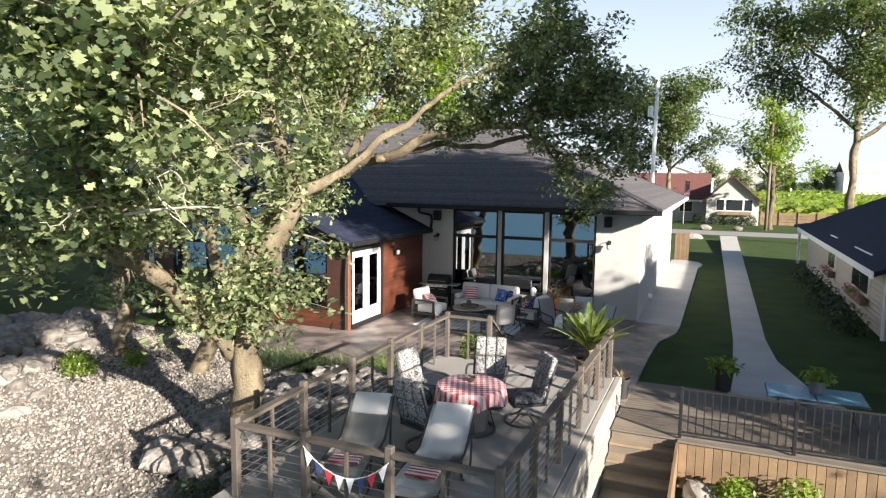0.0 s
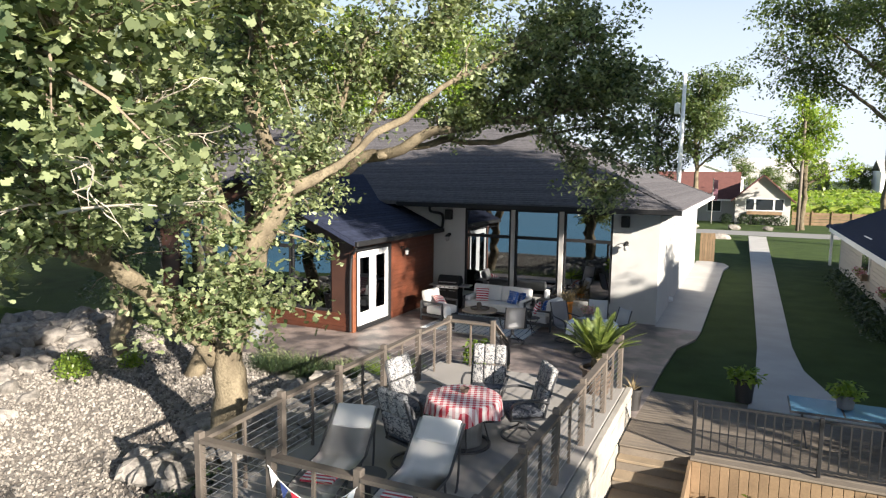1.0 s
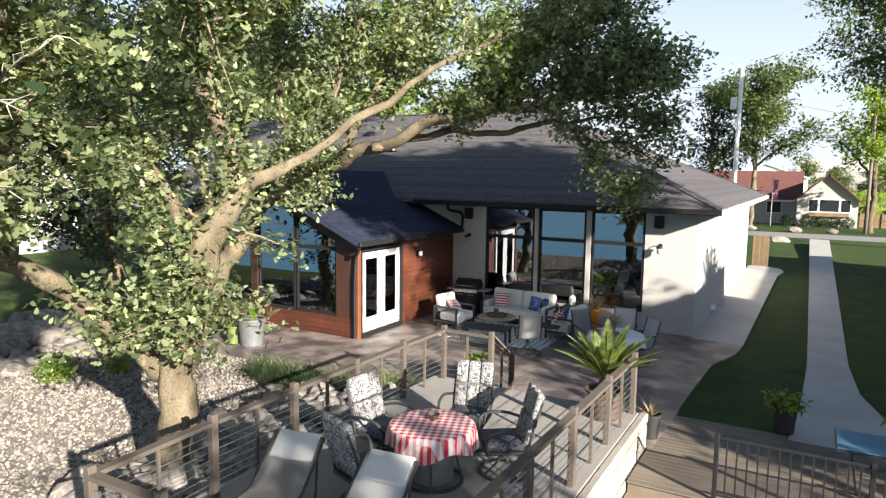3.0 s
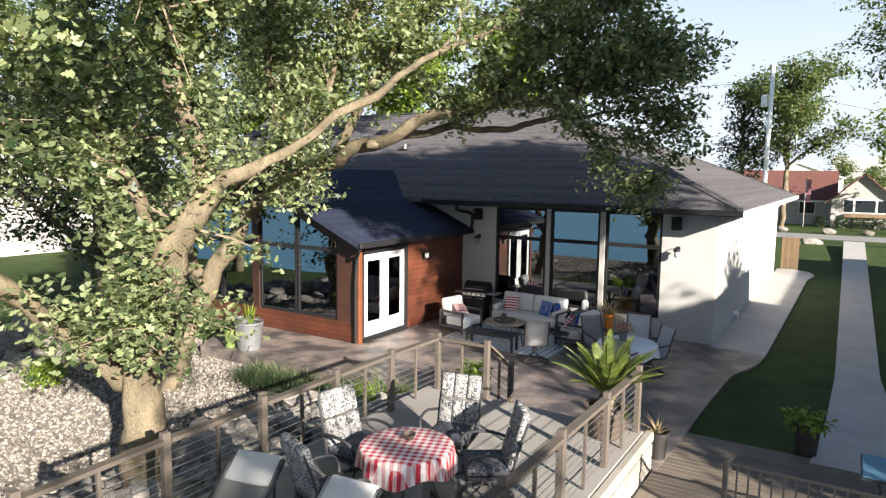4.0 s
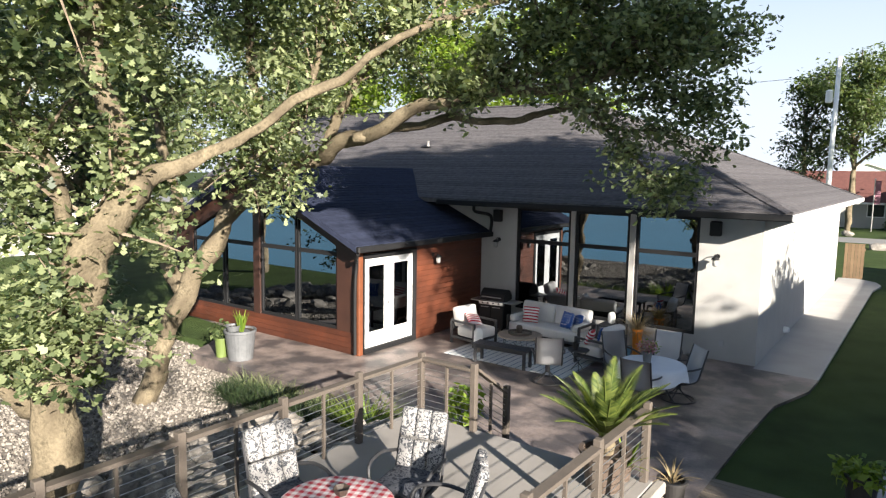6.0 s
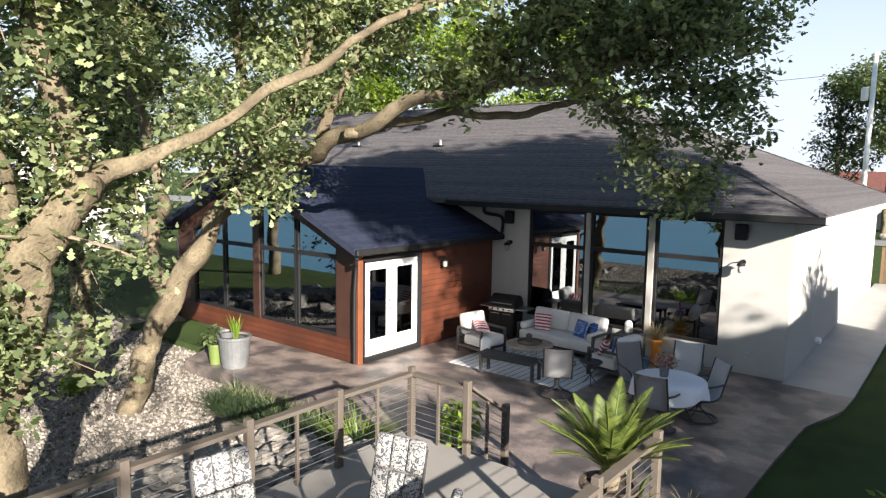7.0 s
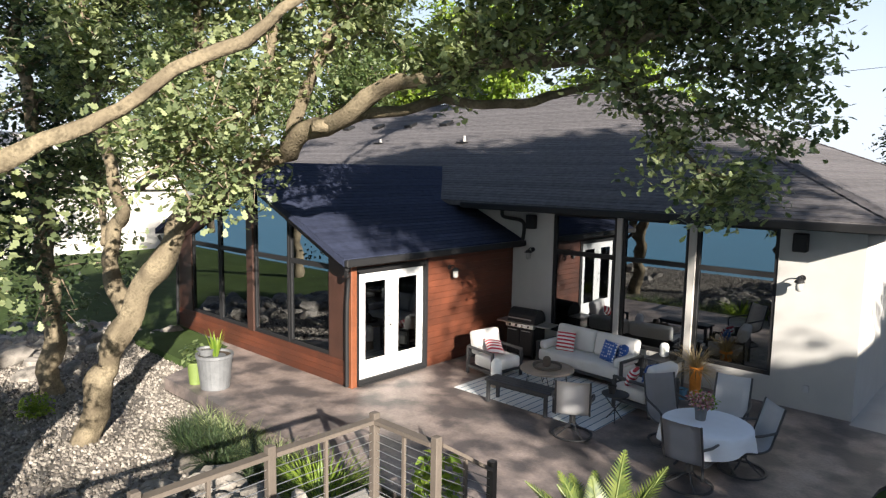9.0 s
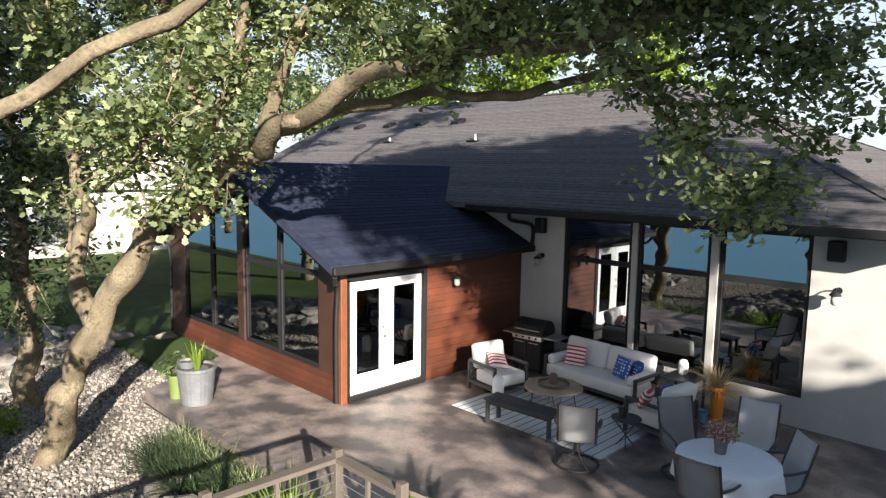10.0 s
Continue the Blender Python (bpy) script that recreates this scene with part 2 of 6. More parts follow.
gx = [-900, -300, -120, -60, -40, -30, -24, -20] + [-18 + 0.75 * i for i in range(29)] + [4.28, 4.32, 6, 7.98, 8.02] + [9.2, 9.26] + [10.5 + 1.5 * i for i in range(11)] + [30, 45, 70, 120, 300, 900]
gy = [-900, -300, -100, -60, -40, -33] + [-31 + i for i in range(21)] + [-9.56, -9.54, -8.5, -7.5, -6.51, -6.49] + [-6 + i * 1.5 for i in range(14)] + [18, 24, 30, 38, 45, 60, 90, 140, 250, 500, 1500]
gx, gy = sorted(gx), sorted(gy)
bm = bmesh.new()
rows = [[bm.verts.new((x, y, ground_z(x, y))) for x in gx] for y in gy]
for a, b in zip(rows, rows[1:]):
    for i in range(len(gx) - 1):
        bm.faces.new((a[i], a[i + 1], b[i + 1], b[i]))
tagged(link("ground", bm, M["grass"]), "mown green lawn with paler worn patches", "ground", "", "structure")
bm = bmesh.new()
bm.faces.new([bm.verts.new(p) for p in ((-1500, -1500, -3.6), (1500, -1500, -3.6), (1500, -22, -3.6), (-1500, -22, -3.6))])
tagged(link("water", bm, M["water"]), "calm blue lake water along the shore", "lake", "", "structure")

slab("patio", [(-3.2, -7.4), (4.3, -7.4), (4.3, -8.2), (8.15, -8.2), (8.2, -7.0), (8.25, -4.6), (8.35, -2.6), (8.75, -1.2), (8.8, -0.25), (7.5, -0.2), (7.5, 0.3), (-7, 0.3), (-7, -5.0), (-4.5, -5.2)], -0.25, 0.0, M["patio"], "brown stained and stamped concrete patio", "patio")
slab("side_walk", [(7.5, -0.2), (8.8, -0.25), (8.95, 14.2), (9.15, 15.8), (8.9, 16.8), (8.2, 17.4), (7.5, 17.3)], -0.25, -0.004, M["concrete"], "pale broom-finished concrete walk beside the house", "walkway")
slab("garden_path", [(10.05, -6.6), (12.3, -6.6), (11.7, -5.2), (11.25, -3.2), (11.13, -0.85), (11.2, 14), (11.3, 36), (10.06, 36), (10.2, 14), (10.28, -1.26), (10.2, -4.5)], -0.3, -0.02, M["concrete"], "pale poured concrete garden path", "path")
slab("road", [(-300, 40), (300, 40), (300, 49), (-300, 49)], -1.2, -0.585, M["asphalt"], "grey asphalt village road", "road")
slab("driveway", [(9.2, 33), (22, 33), (24, 40.2), (8.2, 40.2)], -1.2, -0.575, M["concrete"], "pale concrete drive beside the road", "driveway")

# ---- house ----
house = thing("house", "single-storey stucco lake house with dark hipped shingle roof", "house")
WL, WR, WT, WB = 1.18, 6.12, 3.34, 0.52
HX0, HX1, HY1 = -13.0, 7.5, 15.7
for x0, x1, z0, z1 in ((HX0, WL, -0.3, 3.5), (WR, HX1, -0.3, 3.5), (WL, WR, -0.3, WB), (WL, WR, WT, 3.5)):
    part("front_wall", box(x0, x1, 0, 0.3, z0, z1), M["stucco"], house)
part("side_wall", box(HX1 - 0.3, HX1, 0.3, HY1, -0.3, 3.5), M["stucco"], house)
part("back_wall", box(HX0, HX1 - 0.3, HY1 - 0.3, HY1, -0.3, 3.5), M["stucco"], house)
part("end_wall", box(HX0, HX0 + 0.3, 0.3, HY1 - 0.3, -0.3, 3.5), M["stucco"], house)
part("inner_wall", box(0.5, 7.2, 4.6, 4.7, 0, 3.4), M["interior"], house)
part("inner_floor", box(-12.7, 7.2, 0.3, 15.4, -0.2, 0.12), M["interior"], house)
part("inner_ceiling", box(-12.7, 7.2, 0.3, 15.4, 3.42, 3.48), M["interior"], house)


def slope(name, corners, thick, material, parent):
    """A roof plane through corners, with thickness below."""
    own = bmesh.new()
    top = [own.verts.new(c) for c in corners]
    low = [own.verts.new((c[0], c[1], c[2] - thick)) for c in corners]
    own.faces.new(top)
    own.faces.new(low[::-1])
    for i in range(len(top)):
        j = (i + 1) % len(top)
        own.faces.new((top[i], low[i], low[j], top[j]))
    return part(name, own, material, parent)


EX0, EX1, EY0, EY1, EZ = -13.6, 8.15, -0.8, 16.5, 3.55
RY, RZ = 7.85, 7.05
RA, RB = (-16.8, RY, RZ), (-0.3, RY, RZ)
slope("roof", [(EX0, EY0, EZ), (EX1, EY0, EZ), RB, RA], 0.12, M["shingle"], house)
slope("roof", [(EX1, EY0, EZ), (EX1, EY1, EZ), RB], 0.12, M["shingle"], house)
slope("roof", [(EX1, EY1, EZ), (EX0, EY1, EZ), RA, RB], 0.12, M["shingle"], house)
slope("roof", [(EX0, EY1, EZ), (EX0, EY0, EZ), RA], 0.12, M["shingle"], house)
for a, b in (((EX1, EY0, EZ), RB), ((EX1, EY1, EZ), RB), (RB, RA)):
    a, b = Vector(a), Vector(b)
    for i in range(36):
        p, q = a.lerp(b, i / 36), a.lerp(b, (i + 1.1) / 36)
        side = (b - a).cross(Vector((0, 0, 1))).normalized() * 0.14
        own = bmesh.new()
        rows_ = [[own.verts.new(e + side * k + Vector((0, 0, 0.035 - 0.05 * abs(k) + d))) for k in (-1, 0, 1)] for e, d in ((p, 0.016), (q, 0.0))]
        for j in (0, 1):
            own.faces.new((rows_[0][j], rows_[0][j + 1], rows_[1][j + 1], rows_[1][j]))
        part("ridge_cap", own, M["shingle"], house)
bm = box(-1.0, EX1, EY0, 0, 3.40, 3.425)
box(7.5, EX1, 0, EY1, 3.40, 3.425, 0, bm)
part("soffit", bm, M["black"], house)
bm = box(-1.0, EX1 + 0.02, EY0 - 0.10, EY0 - 0.003, 3.38, 3.53, 0.02)
part("gutter", bm, M["black"], house)
part("gutter", box(EX1 + 0.003, EX1 + 0.10, EY0 - 0.1, EY1, 3.38, 3.53, 0.02), M["white"], house)

win = thing("window_1", "tall black-framed three-bay window wall reflecting the lake", "window", kind="structure")
bays = [(WL, 2.82), (2.95, 4.43), (4.58, WR)]
for a, b in bays:
    bm = box(a, a + 0.07, 0.02, 0.14, WB, WT)
    box(b - 0.07, b, 0.02, 0.14, WB, WT, 0, bm)
    for z0, z1 in ((WB, WB + 0.08), (2.38, 2.48), (WT - 0.07, WT)):
        box(a + 0.07, b - 0.07, 0.02, 0.14, z0, z1, 0, bm)
    part("window_frame", bm, M["black"], win)
    for z0, z1 in ((WB + 0.08, 2.38), (2.48, WT - 0.07)):
        part("pane", box(a + 0.07, b - 0.07, 0.07, 0.085, z0, z1), M["glass"], win)
for a, b in ((2.82, 2.95), (4.43, 4.58)):
    part("mullion", box(a, b, -0.02, 0.16, WB, WT, 0.01), M["siding_white"], win)

# ---- sunroom ----
sr = thing("sunroom", "cedar-clad gabled sunroom with tall gable windows", "sunroom")
SX, SY, SW, SEZ, SPK = 0.0, -5.12, -7.3, 2.72, 4.35
XM = (SX + SW) / 2
DY0, DY1, DZ1 = -5.0, -3.12, 2.30
bm = box(-0.14, SX, DY1, 0, 0, 2.75)
box(-0.14, SX, DY0, DY1, DZ1, 2.75, 0, bm)
part("side_wall", bm, M["cedar"], sr)
part("corner_post", box(-0.12, 0.02, SY - 0.02, DY0, 0, 2.75, 0.01), M["cedar_lit"], sr)


def gable(x0, x1, y0, y1, z0, zt=None):
    """Prism of the gable front between x0 and x1, from z0 up to the roof line less zt."""
    k = (SPK - SEZ) / (SX - XM)
    top = lambda x: SPK - abs(x - XM) * k - (zt or 0)
    xs = [x0] + ([XM] if x0 < XM < x1 else []) + [x1]
    own = bmesh.new()
    pts = [(x0, z0), (x1, z0)] + [(x, top(x)) for x in xs[::-1]]
    a = [own.verts.new((x, y0, z)) for x, z in pts]
    b = [own.verts.new((x, y1, z)) for x, z in pts]
    own.faces.new(a)
    own.faces.new(b[::-1])
    for i in range(len(pts)):
        j = (i + 1) % len(pts)
        own.faces.new((a[i], b[i], b[j], a[j]))
    return own


WX = [-6.55, -5.12, -3.80, -3.55, -2.15, -0.72]
bm = box(SW, 0, SY, SY + 0.14, 0, 0.52)
part("lower_wall", bm, M["cedar"], sr)
part("gable_post", gable(-0.72, -0.121, SY, SY + 0.14, 0.52, 0.1), M["cedar_dark"], sr)
part("gable_post", gable(SW, -6.55, SY, SY + 0.14, 0.52, 0.1), M["cedar_dark"], sr)
part("gable_post", gable(-3.80, -3.55, SY - 0.02, SY + 0.16, 0.52, 0.1), M["cedar_dark"], sr)
# raking boards under the roof
for s in (-1, 1):
    own = bmesh.new()
    xe = SX if s > 0 else SW
    k = (SPK - SEZ) / (SX - XM)
    prof = [(XM, SPK - 0.1), (xe, SEZ - 0.1), (xe, SEZ - 0.5), (XM, SPK - 0.5)]
    a = [own.verts.new((x, SY - 0.03, z)) for x, z in prof]
    b = [own.verts.new((x, SY + 0.17, z)) for x, z in prof]
    own.faces.new(a)
    own.faces.new(b[::-1])
    for i in range(4):
        own.faces.new((a[i], b[i], b[(i + 1) % 4], a[(i + 1) % 4]))
    part("raking_board", own, M["cedar_dark"], sr)
for a, b in ((-6.55, -5.14), (-5.10, -3.80), (-3.55, -2.17), (-2.13, -0.72)):
    bm = box(a, b, SY + 0.03, SY + 0.11, 0.52, 0.60)
    box(a, a + 0.06, SY + 0.03, SY + 0.11, 0.6, 2.28, 0, bm)
    box(b - 0.06, b, SY + 0.03, SY + 0.11, 0.6, 2.28, 0, bm)
    box(a, b, SY + 0.03, SY + 0.11, 2.28, 2.38, 0, bm)
    join(bm, gable(a, a + 0.05, SY + 0.03, SY + 0.11, 2.38, 0.45))
    join(bm, gable(b - 0.05, b, SY + 0.03, SY + 0.11, 2.38, 0.45))
    part("window_frame", bm, M["black"], sr)
    part("pane", box(a + 0.06, b - 0.06, SY + 0.065, SY + 0.08, 0.6, 2.28), M["glass"], sr)
    part("pane", gable(a + 0.05, b - 0.05, SY + 0.065, SY + 0.08, 2.38, 0.45), M["glass"], sr)
part("far_wall", box(SW, SW + 0.14, SY + 0.14, 0, 0, 2.7), M["cedar"], sr)
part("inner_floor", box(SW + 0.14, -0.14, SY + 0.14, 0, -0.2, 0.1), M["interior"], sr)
# roof: overhang 0.3 at the eaves and the front
k = (SPK - SEZ) / (SX - XM)
OV = 0.32
KB = (SPK - EZ) / ((RZ - EZ) / (RY - EY0)) + EY0  # where the ridge meets the main roof
KE = EY0 + (SEZ - OV * k - EZ) / ((RZ - EZ) / (RY - EY0))
zr, ze = SPK + 0.06, SEZ - OV * k + 0.06
for s in (1, -1):
    xe = SX + OV if s > 0 else SW - OV
    c = [(XM, SY - 0.45, zr), (xe, SY - 0.45, ze), (xe, -0.02, ze), (XM + s * 2.0, KB - 0.4, zr - 2.0 * k), (XM, KB + 0.3, zr)]
    # shade on this roof comes from its darker shingle colour too
    slope("roof", c if s < 0 else c[::-1], 0.14, M["shingle_navy"], sr)
part("gutter", box(0.325, 0.43, SY - 0.45, -0.02, ze - 0.15, ze - 0.01, 0.02), M["black"], sr)
door = thing("door_1", "white double french doors with dark glass, closed", "door", kind="structure")
YM = (DY0 + DY1) / 2
bm = box(-0.1, 0.03, DY0, DY0 + 0.05, 0.1, DZ1)
box(-0.1, 0.03, DY1 - 0.05, DY1, 0.1, DZ1, 0, bm)
box(-0.1, 0.03, DY0, DY1, DZ1 - 0.04, DZ1, 0, bm)
box(-0.1, 0.06, DY0, DY1, 0.06, 0.14, 0, bm)
part("door_frame", bm, M["black"], door)
part("casing", box(0.017, 0.034, DY1 + 0.002, DY1 + 0.085, 0.02, DZ1 + 0.08, 0.003), M["black"], door)
part("casing", box(0.017, 0.034, DY0, DY1, DZ1 + 0.002, DZ1 + 0.08, 0.003), M["black"], door)
part("sill", box(0.017, 0.09, DY0, DY1, 0.02, 0.058, 0.003), M["black"], door)
for a, b in ((DY0 + 0.05, YM - 0.005), (YM + 0.005, DY1 - 0.05)):
    bm = box(-0.06, -0.005, a, a + 0.17, 0.14, DZ1 - 0.04)
    box(-0.06, -0.005, b - 0.17, b, 0.14, DZ1 - 0.04, 0, bm)
    box(-0.06, -0.005, a + 0.17, b - 0.17, 0.14, 0.50, 0, bm)
    box(-0.06, -0.005, a + 0.17, b - 0.17, DZ1 - 0.22, DZ1 - 0.04, 0, bm)
    leaf = part("door_leaf", bm, M["white_door"], door)
    part("pane", box(-0.045, -0.02, a + 0.17, b - 0.17, 0.50, DZ1 - 0.22), M["door_glass"], leaf)

# ---- raised deck ----
DX0, DX1, DYF, DYB, DZ = 4.15, 7.95, -15.45, -8.3, 0.58
deck = thing("terrace", "raised terrace of pale smooth concrete on stone walls", "terrace", kind="structure")
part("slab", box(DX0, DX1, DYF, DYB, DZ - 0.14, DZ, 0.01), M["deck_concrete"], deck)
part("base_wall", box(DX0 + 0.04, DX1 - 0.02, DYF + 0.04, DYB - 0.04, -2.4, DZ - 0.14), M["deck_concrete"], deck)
part("coping", box(DX1 + 0.003, 8.08, DYF, -8.2, 0.42, 0.572, 0.02), M["wall_stone"], deck)
part("retaining_wall", box(DX1 + 0.003, 8.05, DYF, -8.24, -2.4, 0.42), M["wall_stone"], deck)
# ---- stairs from the deck down to the patio ----
steps = thing("deck_steps", "three shallow concrete steps from terrace to patio", "steps", kind="structure")
for i, z in enumerate((0.385, 0.19)):
    part("step", box(5.45, 7.5, DYB + 0.003 + 0.3 * i, DYB + 0.30 + 0.3 * i, 0.002, z, 0.012), M["deck_concrete"], steps)

# ---- railing ----
rail = thing("railing", "weathered timber posts and top rail with steel cable infill", "railing")
RZT = DZ + 0.98


def post(x, y, z0, z1, w=0.09):
    p = part("post", box(-w / 2, w / 2, -w / 2, w / 2, 0, z1 - z0, 0.008), M["post_wood"], rail)
    p.location = (x, y, z0)
    return p


def bay(a, b, z0a, z0b, h=0.93, cables=9, mid=True):
    """Top rail, cables and slim steel upright between two posts."""
    a, b = Vector((*a, 0)), Vector((*b, 0))
    d = (b - a).normalized()
    n = Vector((-d.y, d.x, 0))
    za, zb = Vector((0, 0, z0a)), Vector((0, 0, z0b))
    own = bmesh.new()
    cs = []
    for e, z in ((a + d * 0.046, za), (b - d * 0.046, zb)):
        cs.append([own.verts.new(e + z + n * sx * 0.055 + Vector((0, 0, h + sz))) for sx, sz in ((-1, -0.045), (1, -0.045), (1, 0), (-1, 0))])
    for i in range(4):
        own.faces.new((cs[0][i], cs[1][i], cs[1][(i + 1) % 4], cs[0][(i + 1) % 4]))
    own.faces.new(cs[0][::-1])
    own.faces.new(cs[1])
    part("top_rail", own, M["post_wood"], rail)
    for c in range(cables):
        z = Vector((0, 0, 0.09 + c * (h - 0.16) / (cables - 1)))
        part("cable", tube([a + za + z, b + zb + z], 0.0045, 5), M["steel"], rail)
    if mid:
        m_, zm = (a + b) / 2, (za + zb) / 2
        p = part("upright", box(-0.018, 0.018, -0.018, 0.018, 0.002, h - 0.05), M["post_wood"], rail)
        p.location = m_ + zm


runs = [
    [(4.42, -15.2), (4.36, -13.7), (4.36, -12.35), (4.36, -11.0), (4.36, -9.7), (4.40, -8.38)],
    [(4.40, -8.38), (5.36, -8.38)],
    [(7.86, -8.38), (7.84, -9.8), (7.82, -11.28), (7.80, -12.65), (7.78, -13.95), (7.75, -15.2)],
    [(7.75, -15.2), (6.5, -15.2), (5.42, -15.2), (4.42, -15.2)],
]
done = set()
for run in runs:
    for p in run:
        if p not in done:
            post(*p, DZ + 0.001, RZT + 0.02)
            done.add(p)
    for a, b in zip(run, run[1:]):
        bay(a, b, DZ, DZ)
post(5.36, -7.45, 0.001, 1.02)
bay((5.36, -8.38), (5.36, -7.45), DZ, 0.03)

# ---- wood deck, stairs and black railing at the right ----
wd = thing("wood_deck", "low weathered board deck with upright plank skirting", "deck", kind="structure")
for i in range(24):
    y1 = -6.45 - i * 0.13
    if y1 - 0.122 > -9.6:
        part("plank", box(8.09, 10.05 if y1 > -6.6 else 17.0, y1 - 0.122, y1, -0.03, -0.004, 0.004), M["wood_deck"], wd)
part("frame", box(8.1, 17, -9.52, -6.5, -0.22, -0.035), M["wood_deck"], wd)
x = 9.25
rr = random.Random(3)
while x < 16.5:
    part("skirt_plank", box(x, x + 0.132, -9.62, -9.60, -1.35, -0.03 + rr.uniform(-0.004, 0.004), 0.004), M["fence_wood"], wd)
    x += 0.14
part("trim_board", box(9.22, 16.6, -9.66, -9.55, -0.03, 0.006, 0.006), M["wood_deck"], wd)
st = thing("garden_stairs", "weathered timber stairs down between walls", "stairs", kind="structure")
for i in range(9):
    z = -0.005 - 0.175 * i
    y = -9.0 - 0.36 * i
    part("tread", box(8.09, 9.2, y - 0.40, y - 0.0, z - 0.05, z, 0.008), M["stair_wood_lit"], st)
    part("riser", box(8.09, 9.2, y - 0.40, y - 0.38, z - 0.225, z - 0.052), M["wood_deck"], st)
part("stringer", box(9.2, 9.245, -12.4, -9.0, -1.9, -0.03), M["fence_wood"], st)
br = thing("metal_railing", "black powder-coated metal railing with slim pickets", "railing")
BX = [9.25, 11.02, 12.8, 14.6, 16.4]
for x in BX:
    part("post", box(x - 0.03, x + 0.03, -9.53, -9.47, 0.008, 0.93, 0.006), M["black"], br)
for a, b in zip(BX, BX[1:]):
    for z in (0.10, 0.86):
        part("rail", box(a + 0.03, b - 0.03, -9.515, -9.485, z, z + 0.035, 0.004), M["black"], br)
    n_ = 14
    for i in range(1, n_):
        x = a + (b - a) * i / n_
        part("picket", box(x - 0.0105, x + 0.0105, -9.5105, -9.4895, 0.136, 0.859), M["black"], br)

# ---- rocks and gravel ----
def rock_mesh(seed, r=1.0, sub=2):
    own = bmesh.new()
    bmesh.ops.create_icosphere(own, subdivisions=sub, radius=r)
    o = Vector((seed * 7.3, seed * 2.1, 1.7 * seed))
    for v in own.verts:
        k = 1 + 0.45 * noise.noise(v.co * 1.1 + o) + 0.12 * noise.noise(v.co * 3 + o)
        v.co = Vector((v.co.x * k * 1.15, v.co.y * k * 0.9, v.co.z * k * 0.72))
    me = bpy.data.meshes.new("rock")
    own.to_mesh(me)
    own.free()
    me.materials.append(M["rock"])
    return me


rocks = [rock_mesh(i) for i in range(7)]
slab("gravel_bed", [(-8.6, -5.2), (-9.3, -7.2), (-7.2, -9.4), (-5.4, -11.6), (-4.6, -17.0), (4.2, -17.0), (4.2, -8.35), (2.9, -7.45), (-3.2, -7.45), (-4.6, -5.25), (-7.2, -5.2)], -0.7, -0.22, M["gravel"], "pale crushed-stone mulch under the oaks", "gravel")


def scatter_stones(name, n, area, zf, size, label, seed):
    rr = random.Random(seed)
    base = []
    for s in range(5):
        own = bmesh.new()
        bmesh.ops.create_icosphere(own, subdivisions=1, radius=1)
        for v in own.verts:
            v.co *= 1 + 0.35 * noise.noise(v.co * 1.3 + Vector((s * 5, 0, 0)))
        own.verts.ensure_lookup_table()
        base.append((np.array([v.co[:] for v in own.verts]), np.array([[v.index for v in f.verts] for f in own.faces])))
        own.free()
    V, F, c = [], [], 0
    while n > 0:
        p = area(rr)
        if p is None:
            continue
        n -= 1
        bv, bf = base[rr.randrange(5)]
        s = size * rr.uniform(0.55, 1.5)
        R = np.array(Euler((rr.uniform(0, 6), rr.uniform(0, 6), rr.uniform(0, 6))).to_matrix())
        V.append((bv * (s, s * 0.8, s * 0.6)) @ R.T + (p[0], p[1], zf(*p)))
        F.append(bf + c)
        c += len(bv)
    me = bpy.data.meshes.new(name)
    me.from_pydata(np.concatenate(V).tolist(), [], np.concatenate(F).tolist())
    me.materials.append(M["pebble"])
    return tagged(new(name, me), label, "gravel", "", "stuff")


def inside(p, poly):
    r = False
    for i in range(len(poly)):
        (x1, y1), (x2, y2) = poly[i], poly[i - 1]
        if (y1 > p[1]) != (y2 > p[1]) and p[0] < (x2 - x1) * (p[1] - y1) / (y2 - y1) + x1:
            r = not r
    return r


BED = [(-8.4, -5.4), (-9.0, -7.2), (-7.0, -9.2), (-5.2, -11.4), (-4.4, -16.8), (3.6, -16.8), (1.9, -9.2), (-0.4, -8.6), (-1.6, -7.5), (-3.3, -7.5), (-4.7, -5.4)]


def in_bed(rr):
    p = (rr.uniform(-9, 3), rr.uniform(-16.8, -5.4))
    return p if inside(p, BED) else None


M["pebble"] = mat("pebble", (0.50, 0.455, 0.395), 0.85, 0.12, 9, 40, 0.0, spec=0.3)
_n = M["pebble"].node_tree
_g = _n.nodes.new("ShaderNodeNewGeometry")
_r = _n.nodes.new("ShaderNodeValToRGB")
_r.color_ramp.elements[0].color, _r.color_ramp.elements[1].color = (0.07, 0.06, 0.052, 1), (0.30, 0.27, 0.235, 1)
_n.links.new(_g.outputs["Random Per Island"], _r.inputs[0])
_n.links.new(_r.outputs[0], _n.nodes["Principled BSDF"].inputs["Base Color"])
scatter_stones("gravel_stones", 20000, in_bed, lambda x, y: -0.212, 0.034, "loose pale crushed stones on the garden bed", 5)

bank = thing("rock_bank", "bank of rounded grey and tan fieldstones beside the terrace", "rocks", kind="structure")
rr = random.Random(11)
